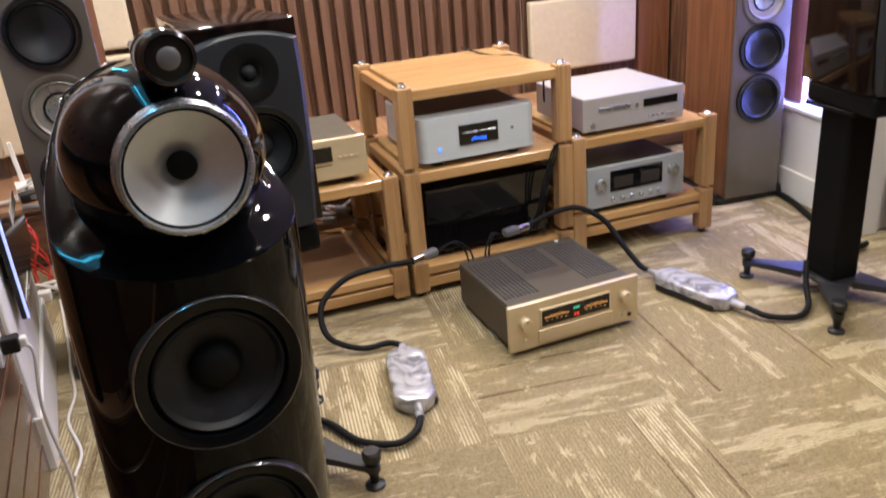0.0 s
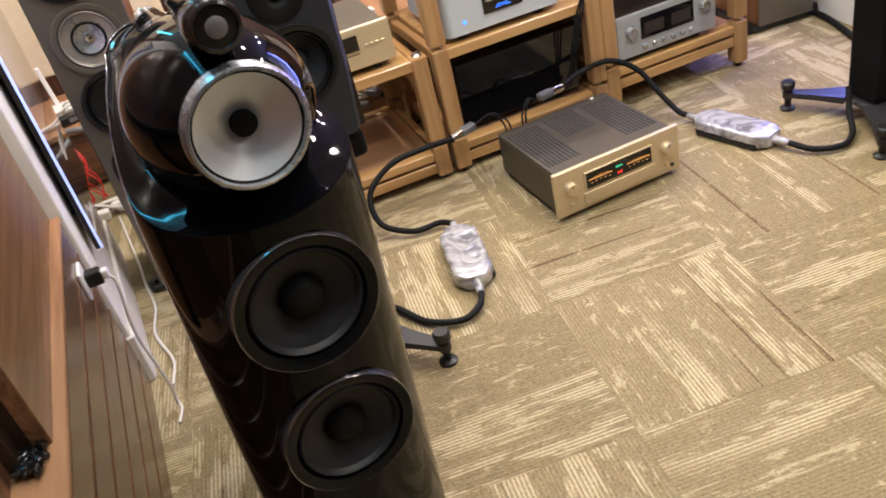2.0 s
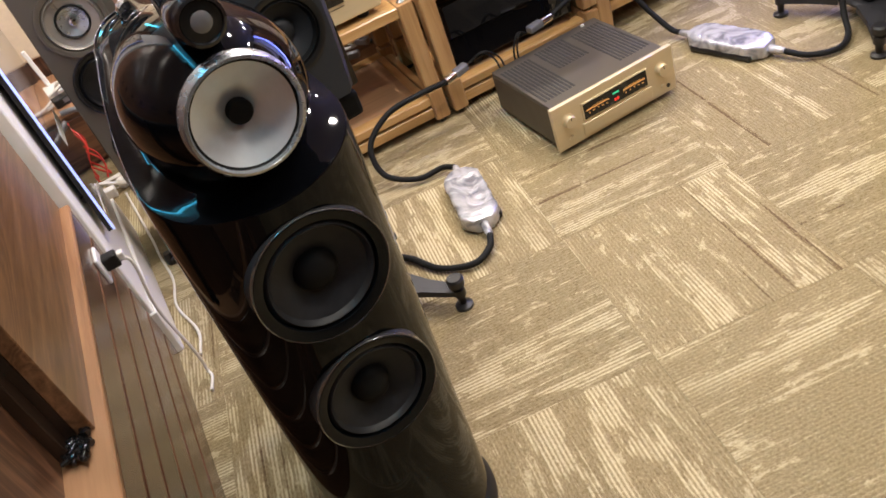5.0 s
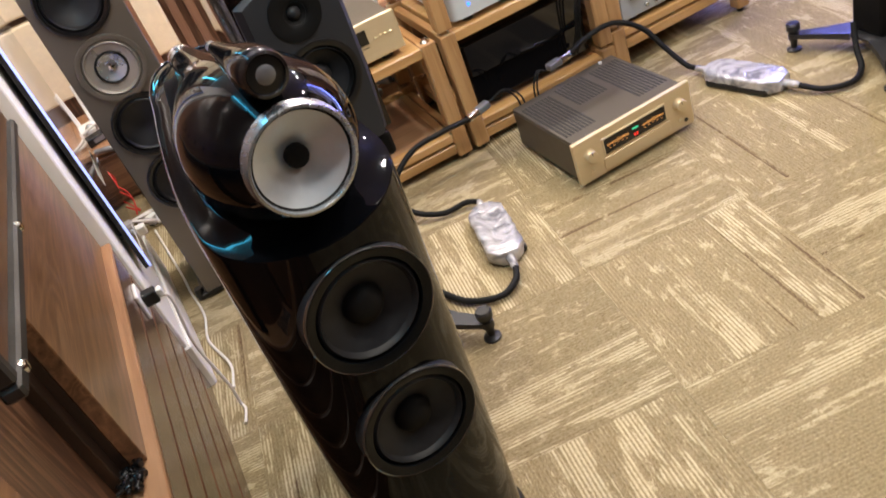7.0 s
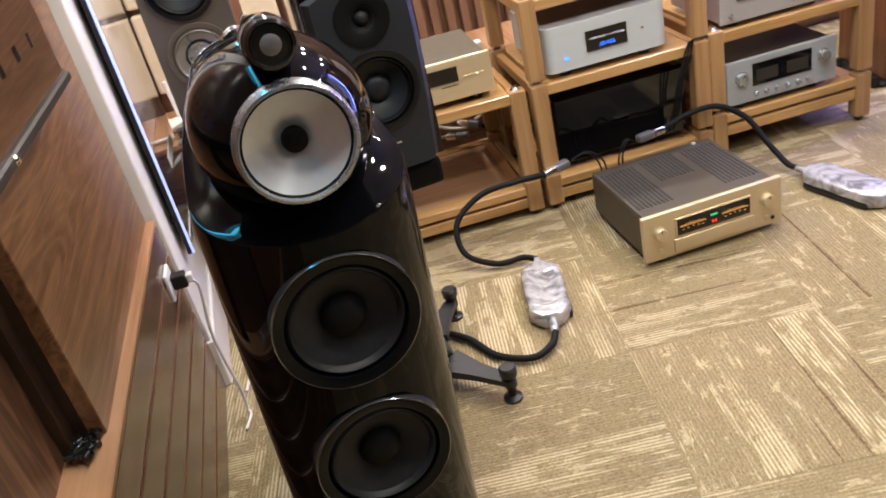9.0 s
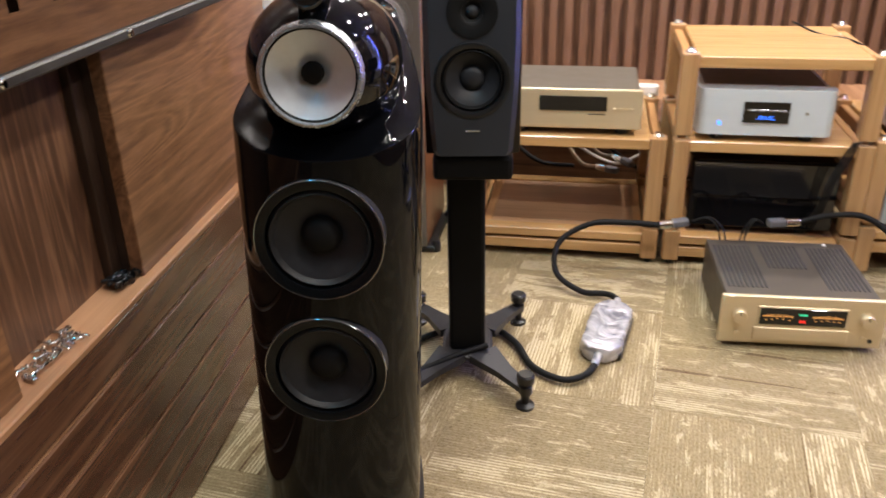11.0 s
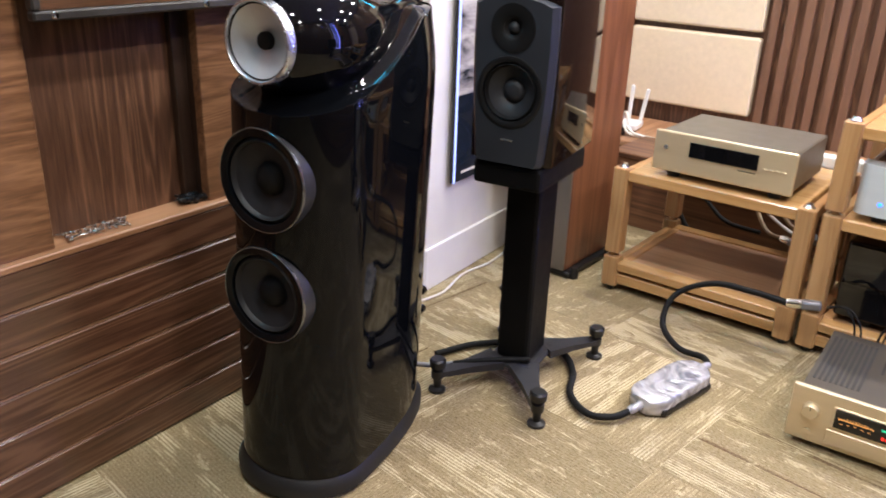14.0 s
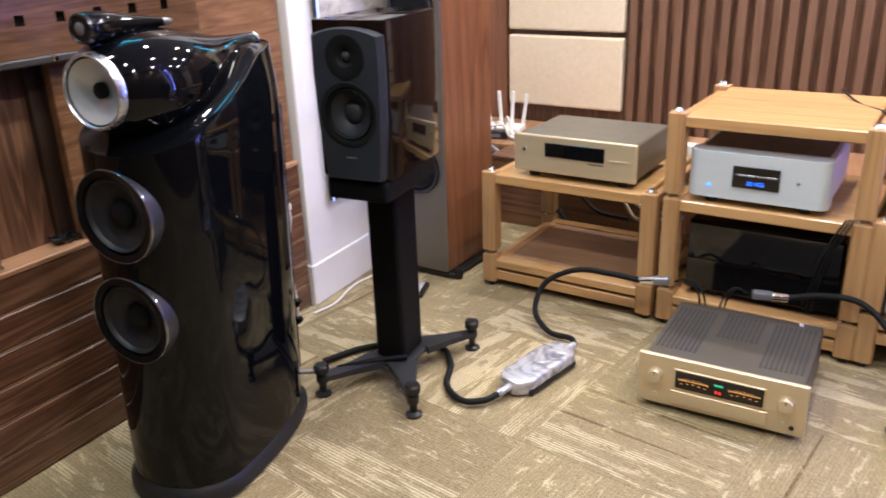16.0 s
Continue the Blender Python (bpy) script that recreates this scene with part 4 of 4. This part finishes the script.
loft(bm, [[(x, y, z) for x, y in prof] for z in (0.036, 0.040, 0.190, 0.194)])
part("front_panel", bm, M_silver, eso, smooth=40)
bpart("case", eso, M_silver, (0, 0.25, 0.113), (0.438, 0.37, 0.150), 0.006)
bpart("lid", eso, M_bronze, (0, 0.25, 0.190), (0.40, 0.35, 0.006), 0.002, "dark brown-grey lid")
dsp = bpart("display", eso, M_blackglass, (0.0, -0.002, 0.118), (0.150, 0.006, 0.072), 0.001)
bpart("disc_tray", dsp, M_alu, (0.0, -0.006, 0.126), (0.130, 0.004, 0.006), 0.001)
for i in range(5):
    bm = bmesh.new()
    x = -0.026 + (0.0, 0.012, 0.026, 0.038, 0.050)[i]
    bars = ((-0.003, 0.0028, 0.0014, 0.0045), (0.003, 0.0028, 0.0014, 0.0045), (-0.003, -0.0028, 0.0014, 0.0045), (0.003, -0.0028, 0.0014, 0.0045), (0, 0.0055, 0.005, 0.0014), (0, -0.0055, 0.005, 0.0014))
    for dx, dz, sx, sz in (bars[1::2], bars, bars[:4], bars, bars[2:])[i]:
        box(bm, (x + dx, -0.0056, 0.100 + dz), (sx, 0.001, sz))
    part("digit_bar", bm, M_blue, dsp, "blue lit digit")
lpart("power_light", eso, M_blue, [(0.006, 0), (0.006, 0.003), (0, 0.004)], m=at_front(-0.150, 0.0, 0.078), seg=16)
lpart("button", eso, M_alu, [(0.006, 0), (0.006, 0.003), (0, 0.003)], m=at_front(0.130, 0.0, 0.118), seg=16)

# dark component in the middle rack's lower bay
pw = thing("power_unit", "gloss black component in the middle rack's lower bay", "hi-fi component", pose(0.385, 0.03, 0.118))
feet(pw, 0.42, 0.40, h=0.02)
bpart("case", pw, M_blackglass, (0, 0.22, 0.152), (0.51, 0.42, 0.262), 0.006)
bpart("upper_front", pw, M_blackglass, (0, 0.004, 0.212), (0.498, 0.016, 0.130), 0.003)
bpart("front_seam", pw, M_ringblk, (0, 0.0085, 0.138), (0.46, 0.004, 0.004))
lpart("power_button", pw, M_ringblk, [(0.011, 0), (0.011, 0.004), (0, 0.005)], m=at_front(0.175, 0.010, 0.080), seg=18)

# silver pair on the third rack
cdp = thing("disc_player", "pale silver disc player with black display on the beech shelf", "hi-fi component", pose(0.987, -0.005, 0.494))
feet(cdp, 0.40, 0.38, h=0.018)
bpart("case", cdp, M_warmsilver, (0, 0.21, 0.083), (0.430, 0.39, 0.125), 0.004)
bpart("front_panel", cdp, M_warmsilver, (0, 0.006, 0.083), (0.440, 0.016, 0.130), 0.005, seg=2)
bpart("display", cdp, M_blackglass, (0.115, -0.003, 0.098), (0.150, 0.004, 0.030), 0.001)
bpart("disc_tray", cdp, M_alu, (-0.085, -0.003, 0.098), (0.140, 0.006, 0.018), 0.002)
lpart("button", cdp, M_alu, [(0.007, 0), (0.007, 0.005), (0, 0.005)], m=at_front(0.010, -0.002, 0.096), seg=16)
lpart("button", cdp, M_alu, [(0.009, 0), (0.009, 0.006), (0, 0.006)], m=at_front(-0.180, -0.002, 0.045), seg=16)
for i in range(6):
    bpart("small_button", cdp, M_alu, (0.06 + 0.022 * i, -0.0035, 0.045), (0.012, 0.005, 0.005), 0.001)

lux = thing("integrated_amplifier", "silver amplifier with level meters and round knobs on the shelf", "amplifier", pose(0.998, -0.01, 0.178))
feet(lux, 0.40, 0.40, h=0.025)
bpart("case", lux, M_bronze, (0, 0.22, 0.105), (0.420, 0.40, 0.155), 0.004)
bpart("front_panel", lux, M_silver_dk, (0, 0.006, 0.108), (0.440, 0.016, 0.168), 0.005, seg=2)
bpart("meter_window", lux, M_blackglass, (0.0, -0.003, 0.125), (0.235, 0.005, 0.085), 0.001)
for x in (-0.06, 0.06):
    bpart("meter_scale", lux, M_dark, (x, -0.0058, 0.120), (0.085, 0.001, 0.045))
knob(lux, -0.160, -0.001, 0.122, 0.024, M_alu)
knob(lux, 0.165, -0.001, 0.128, 0.022, M_alu)
for i in range(6):
    lpart("small_knob", lux, M_alu, [(0.010, 0), (0.010, 0.008), (0.008, 0.010), (0, 0.010)], m=at_front(-0.105 + 0.042 * i, -0.001, 0.052), seg=18)

# ---------- mains filter pods and cables ----------


def pod(m, label):
    t = thing("cable_filter_box", label, "cable box", m, "foil-wrapped filter boxes")
    bm = bmesh.new()
    rings = []
    for u in range(15):
        f = u / 14
        x = -0.155 + 0.31 * f
        e = min(1.0, 0.50 + 4.5 * min(f, 1 - f))
        ring = []
        for k in range(20):
            a = 2 * math.pi * k / 20
            wob = 1 + 0.085 * noise.noise(Vector((x * 55, math.cos(a) * 2, math.sin(a) * 2)))
            yy = 0.064 * e * math.copysign(abs(math.cos(a)) ** 0.35, math.cos(a)) * wob
            zz = 0.030 + 0.028 * (0.7 + 0.3 * e) * math.copysign(abs(math.sin(a)) ** 0.4, math.sin(a)) * wob
            ring.append((x, yy, max(0.002, zz)))
        rings.append(ring)
    loft(bm, rings)
    part("foil_wrap", bm, M_foil, t, "crinkled silver plastic wrap", 60)
    bpart("black_side", t, M_satin, (0, -0.004, 0.015), (0.250, 0.126, 0.026), 0.010, seg=2)
    for s in (-1, 1):
        bm = bmesh.new()
        lathe(bm, [(0.010, 0), (0.014, 0.006), (0.013, 0.05), (0.010, 0.062), (0.008, 0.064)], 16, pose(s * 0.148, 0, 0.030, 0, 90 * s, 0))
        part("collar", bm, M_foil, t, "", 50)
    return t


pod(pose(-0.150, -0.582, 0, 0, 0, 80), "cable filter box wrapped in crinkled silver plastic on the carpet")
pod(pose(0.945, -0.480, 0, 0, 0, -74), "cable filter box wrapped in crinkled silver plastic on the carpet")


def cable(points, r, label, mat=M_cable, name="cable", group="", seg=10):
    bm = bmesh.new()
    tube(bm, points, r, seg, 12)
    return tagged(part(name, bm, mat, None, "", 60), label, "cable", group)


def plug(a, b, label):
    a, b = Vector(a), Vector(b)
    q = (b - a).to_track_quat("X", "Z").to_matrix().to_4x4()
    t = thing("mains_connector", label, "plug", Matrix.Translation(a) @ q, "grey mains connectors")
    ln = (b - a).length
    bpart("shell", t, M_grayplug, (ln * 0.62, 0, 0), (ln * 0.5, 0.034, 0.028), 0.007, seg=2)
    lpart("sleeve", t, M_chrome, [(0.015, 0.0), (0.016, 0.01), (0.016, ln * 0.38), (0.013, ln * 0.4), (0, ln * 0.4)], m=pose(0, 0, 0, 0, 90, 0), seg=18)
    return t


# left thick cable: from the pod up to the rack front
plug((0.020, -0.13, 0.205), (0.135, -0.10, 0.215), "grey mains plug with chrome sleeve on a thick cable")
cable([(-0.115, -0.375, 0.030), (-0.150, -0.335, 0.026), (-0.24, -0.320, 0.022), (-0.330, -0.25, 0.055), (-0.325, -0.18, 0.14), (-0.22, -0.14, 0.200), (-0.09, -0.13, 0.208), (0.022, -0.13, 0.205)], 0.0105, "thick black braided mains cable looping up from the carpet", group="thick mains cables")
cable([(-0.186, -0.790, 0.030), (-0.215, -0.835, 0.022), (-0.28, -0.86, 0.018), (-0.37, -0.80, 0.016), (-0.43, -0.68, 0.016), (-0.52, -0.60, 0.016), (-0.64, -0.62, 0.016), (-0.76, -0.74, 0.016), (-0.82, -0.88, 0.016)], 0.0105, "thick black braided mains cable on the carpet under the stand", group="thick mains cables")
plug((0.500, -0.06, 0.215), (0.375, -0.09, 0.215), "grey mains plug with chrome sleeve on a thick cable")
cable([(0.500, -0.06, 0.215), (0.60, -0.05, 0.240), (0.71, -0.06, 0.245), (0.80, -0.10, 0.19), (0.845, -0.17, 0.10), (0.872, -0.245, 0.040), (0.890, -0.285, 0.030)], 0.0105, "thick black braided mains cable arching over the rack front", group="thick mains cables")
cable([(1.002, -0.682, 0.030), (1.04, -0.75, 0.020), (1.12, -0.79, 0.018), (1.20, -0.75, 0.018), (1.24, -0.69, 0.06), (1.27, -0.65, 0.13)], 0.0105, "thick black braided mains cable running to the stand", group="thick mains cables")
cable([(1.83, 0.30, 0.03), (1.86, 0.18, 0.016), (1.82, 0.0, 0.014), (1.72, -0.25, 0.014), (1.60, -0.45, 0.014)], 0.013, "black cable on the carpet by the white wall", group="thick mains cables")
cable([(1.38, -0.60, 0.12), (1.48, -0.56, 0.10), (1.60, -0.50, 0.03), (1.75, -0.45, 0.016)], 0.011, "black cable leaving the stand towards the wall", group="thick mains cables")
for k in range(2):
    cable([(0.135, -0.10 + 0.008 * k, 0.212), (0.185 + 0.01 * k, -0.108 + 0.004 * k, 0.232), (0.225 + 0.018 * k, -0.118, 0.190), (0.238 + 0.018 * k, -0.122, 0.11)], 0.0036, "thin black lead curving down behind the amplifier", group="thin black leads", seg=6)
    cable([(0.375, -0.09 + 0.008 * k, 0.214), (0.345 - 0.008 * k, -0.105 + 0.004 * k, 0.232), (0.318 - 0.014 * k, -0.116, 0.185), (0.312 - 0.014 * k, -0.122, 0.11)], 0.0036, "thin black lead curving down behind the amplifier", group="thin black leads", seg=6)
for k in range(3):
    cable([(0.655 - 0.01 * k, -0.02 - 0.006 * k, 0.50), (0.635 - 0.012 * k, -0.035, 0.45), (0.600 - 0.012 * k, -0.035 - 0.004 * k, 0.36), (0.580 - 0.01 * k, -0.03, 0.26), (0.565 - 0.015 * k, 0.0, 0.17)], 0.0036, "thin black lead hanging in front of the middle rack", group="thin black leads", seg=6)

def poster_mat():
    m, nt, n, l, b = base_mat("poster_print")
    v = coords(nt, (1, 0.8, 2.6))
    f = noise_node(nt, v, 5, 6, 0.6, 0.4)
    l.new(ramp(nt, f, [(0.36, (0.03, 0.035, 0.05)), (0.44, (0.26, 0.24, 0.25)), (0.56, (0.56, 0.52, 0.51)), (0.70, (0.72, 0.68, 0.66))]), b.inputs["Base Color"])
    b.inputs["Roughness"].default_value = 0.25
    b.inputs["Coat Weight"].default_value = 1.0
    b.inputs["Coat Roughness"].default_value = 0.04
    return m


M_poster = poster_mat()
M_poster_dark = plain("poster_dark", (0.012, 0.018, 0.032), 0.22, 0, 0.4, 6, 0.0, coat=1.0)

# ---------- console behind the racks, wires, router ----------
con = thing("low_console", "long low walnut console against the back wall", "cabinet", pose(0.25, 1.385, 0))
bpart("body", con, M_walnut_x, (0, 0.0, 0.13), (3.7, 0.56, 0.26), 0.004)
bpart("top", con, M_edge, (0, -0.01, 0.275), (3.74, 0.58, 0.028), 0.004)
for i in range(6):
    bpart("door", con, M_walnut_x, (-1.55 + 0.62 * i, -0.288, 0.13), (0.60, 0.016, 0.22), 0.003)
bn = thing("low_bench", "low walnut bench close behind the beech racks", "bench", pose(0.20, 0.86, 0))
bpart("body", bn, M_walnut_x, (0, 0, 0.16), (2.48, 0.34, 0.32), 0.004)
bpart("top", bn, M_walnut_x, (0, 0, 0.334), (2.50, 0.36, 0.024), 0.004)
rt = thing("wifi_router", "white router with four upright aerials on the console", "router", pose(-1.33, 1.33, 0.289, 0, 0, 10))
bpart("body", rt, M_white, (0, 0, 0.024), (0.22, 0.14, 0.036), 0.008, seg=2)
for i in range(4):
    bpart("aerial", rt, M_white, (-0.09 + 0.06 * i, 0.05, 0.130), (0.021, 0.011, 0.20), 0.004, m=pose(0, 0, 0, 0, -10 + 6 * i, 0))
adp = thing("mains_adapter", "black mains adapter with leads beside the router", "adapter", pose(-1.30, 1.18, 0.289, 0, 0, 20))
bpart("body", adp, M_satin, (0, 0, 0.022), (0.14, 0.06, 0.040), 0.006, seg=2)
bpart("label_plate", adp, M_grayplug, (0, -0.0305, 0.022), (0.06, 0.002, 0.02))
for k in range(7):
    pts = []
    for j in range(7):
        u = j / 6
        pts.append((-1.36 + 0.05 * u + 0.035 * math.sin(2.1 * k + 5.0 * u), 0.96 - 0.05 * u + 0.03 * math.cos(1.3 * k + 6.0 * u), 0.27 - 0.262 * u ** 1.1))
    cable(pts, 0.004, "thin red wire of a crumpled bunch by the console", M_red, group="red wires", seg=6)
for k in range(4):
    a = k * 1.7
    cable([(-1.34 + 0.05 * math.cos(a), 0.80 + 0.05 * math.sin(a), 0.008), (-1.27 + 0.06 * math.sin(a), 0.76, 0.05), (-1.20 + 0.05 * math.cos(a), 0.74 + 0.05 * math.cos(2 * a), 0.02), (-1.14, 0.80 + 0.04 * k, 0.008)], 0.008, "loose white wire coiled on the carpet", M_wire, group="white wires", seg=6)
for k in range(3):
    wp = thing("mains_plug", "white mains plug lying in a tangle of wires", "plug", pose(-1.30 + 0.07 * k, 0.70 + 0.05 * k, 0, 0, 0, 40 * k))
    bpart("body", wp, M_white, (0, 0, 0.022), (0.055, 0.045, 0.042), 0.006, seg=2)
    bpart("pin", wp, M_chrome, (0.036, 0, 0.026), (0.018, 0.010, 0.005))
cable([(-1.45, 1.08, 0.27), (-1.40, 1.04, 0.30), (-1.25, 1.02, 0.29), (-1.10, 1.0, 0.20)], 0.014, "grey cable curving over the console edge", M_grayplug, group="thick mains cables", seg=8)
cd = thing("disc_case", "small clear plastic disc case with a printed card on the carpet", "disc case", pose(-0.915, -0.235, 0, 0, 0, 20))
bpart("tray", cd, M_satin, (0, 0, 0.010), (0.142, 0.125, 0.018), 0.003)
bpart("card", cd, M_poster, (0.012, 0.0, 0.0205), (0.085, 0.105, 0.002), label="printed picture card")
bpart("sticker", cd, M_red, (0.020, 0.02, 0.0222), (0.016, 0.020, 0.001), label="small red sticker")
bpart("lid", cd, M_foil, (-0.045, 0, 0.0208), (0.03, 0.118, 0.002))
cable([(-1.2, 1.22, 0.297), (-1.0, 1.16, 0.31), (-0.8, 1.2, 0.30), (-0.3, 1.17, 0.296)], 0.006, "white wire lying on the console", M_wire, group="white wires", seg=6)
cable([(-0.43, 0.59, 0.50), (-0.41, 0.60, 0.42), (-0.36, 0.59, 0.32), (-0.25, 0.585, 0.23), (-0.12, 0.58, 0.18), (-0.02, 0.59, 0.22)], 0.007, "white wire sagging behind the first rack", M_wire, group="white wires", seg=8)
cable([(-0.31, 0.61, 0.50), (-0.28, 0.61, 0.42), (-0.20, 0.605, 0.30), (-0.11, 0.60, 0.21), (-0.02, 0.605, 0.15)], 0.010, "black cable sagging behind the first rack", group="thick mains cables", seg=8)
cable([(-1.112, -0.682, 0.464), (-1.100, -0.684, 0.43), (-1.118, -0.690, 0.28), (-1.105, -0.694, 0.10), (-1.108, -0.690, 0.012), (-1.100, -0.72, 0.007), (-1.112, -0.78, 0.007)], 0.0045, "white wire from the wall socket down to the carpet", M_wire, group="white wires", seg=8)
cable([(-1.115, -0.60, 0.007), (-1.105, -0.48, 0.006), (-1.15, -0.30, 0.006), (-1.14, -0.14, 0.006), (-1.165, 0.05, 0.006), (-1.18, 0.2, 0.006), (-1.24, 0.66, 0.006)], 0.0045, "white wire along the foot of the white wall", M_wire, group="white wires", seg=8)
sock = thing("wall_socket", "white wall socket with a black plug on the plank dado", "socket", WALL @ pose(PX, 1.277, 0.468, 0, 0, 90))
bpart("plate", sock, M_white, (0, -0.005, 0), (0.080, 0.010, 0.080), 0.003)
pg = bpart("black_plug", sock, M_satin, (0.0, -0.030, 0.0), (0.036, 0.040, 0.040), 0.005, seg=2)
bpart("cable_end", pg, M_white, (0.0, -0.058, 0.0), (0.024, 0.018, 0.026), 0.005, "white cable end", seg=2)
# poster box
PO = CW @ pose(0.0, 0.13, 0.40)
pst = thing("poster", "dark poster box with a pale rocky picture on the white wall", "poster", PO)


bpart("case", pst, M_satin, (0.024, 0.335, 0.65), (0.014, 0.67, 1.30), 0.002)
for z in (0.10, 1.20):
    for y in (0.06, 0.61):
        bpart("stand_off", pst, M_satin, (0.009, y, z), (0.018, 0.02, 0.02), 0.003)
bpart("sheet", pst, M_poster_dark, (0.033, 0.335, 0.165), (0.004, 0.65, 0.32))
bpart("picture", pst, M_poster, (0.033, 0.335, 0.81), (0.004, 0.65, 0.965))
bpart("edge_light", pst, M_ledpale, (0.034, 0.004, 0.65), (0.007, 0.007, 1.30), 0.001, "pale blue lit edge")
bpart("lettering_bar", pst, M_white, (0.0355, 0.40, 0.205), (0.001, 0.26, 0.040), label="pale lettering")
bpart("lettering_bar", pst, M_white, (0.0355, 0.16, 0.035), (0.001, 0.22, 0.010), label="pale lettering")
# leads and connectors behind the gold player
cbx = thing("cable_tidy", "white cable box with leads behind the gold player", "cable box", pose(-0.02, 0.60, 0.30))
bpart("body", cbx, M_white, (-0.03, 0.0, 0.20), (0.16, 0.05, 0.05), 0.008, seg=2)
bpart("bracket", cbx, M_white, (-0.03, 0.40, 0.08), (0.05, 0.75, 0.02), 0.003)
bpart("stem", cbx, M_white, (-0.03, 0.0, 0.085), (0.03, 0.03, 0.20), 0.004)
cable([(0.50, 0.52, 0.800), (0.58, 0.40, 0.776), (0.66, 0.30, 0.776), (0.71, 0.22, 0.74), (0.72, 0.22, 0.60)], 0.004, "thin black lead across the bare top shelf", group="thin black leads", seg=6)
for k in range(3):
    a = 0.9 * k
    cable([(-1.42 + 0.06 * k, 1.27, 0.295), (-1.36 + 0.05 * k, 1.20 + 0.02 * k, 0.34 + 0.03 * k), (-1.27 + 0.03 * k, 1.21, 0.36 - 0.02 * k), (-1.20 + 0.05 * math.sin(a), 1.17, 0.31), (-1.10 + 0.04 * k, 1.19, 0.295)], 0.007, "loose white wire looping over the console by the router", M_wire, group="white wires", seg=8)
cable([(-0.83, 0.86, 0.36), (-0.76, 0.70, 0.30), (-0.68, 0.64, 0.17), (-0.58, 0.62, 0.06), (-0.44, 0.64, 0.016)], 0.011, "black cable dropping to the carpet behind the first rack", group="thick mains cables", seg=8)
cable([(-0.80, 0.90, 0.36), (-0.70, 0.71, 0.33), (-0.56, 0.66, 0.22), (-0.45, 0.62, 0.16), (-0.30, 0.61, 0.15)], 0.009, "black cable sagging behind the first rack", group="thick mains cables", seg=8)
M_tan = plain("tan_cable_sleeve", (0.36, 0.27, 0.18), 0.45, 0, 0.1, 80, 0.1)
for k, (a, b) in enumerate((((-0.20, 0.56, 0.168), (-0.10, 0.50, 0.172)), ((-0.13, 0.60, 0.205), (-0.04, 0.52, 0.192)))):
    plug(a, b, "metal-sleeved connector lying behind the rack shelf")
    a = Vector(a)
    cable([tuple(a), tuple(a + Vector((-0.07, 0.02, 0.01))), tuple(a + Vector((-0.14, 0.06, 0.10))), tuple(a + Vector((-0.16, 0.07, 0.26)))], 0.008, "tan sleeved cable rising behind the first rack", M_tan, group="tan cables", seg=8)
# loudspeaker lead behind the black tower
cable([(-0.50, -0.83, 0.096), (-0.58, -0.875, 0.085), (-0.655, -0.93, 0.072), (-0.69, -0.96, 0.066)], 0.009, "black loudspeaker lead running from the stand", group="thick mains cables", seg=8)
cable([(-0.69, -0.96, 0.066), (-0.735, -1.00, 0.060), (-0.79, -1.065, 0.075)], 0.008, "grey sleeved loudspeaker lead at the foot of the tower", M_grayplug, group="thick mains cables", seg=8)
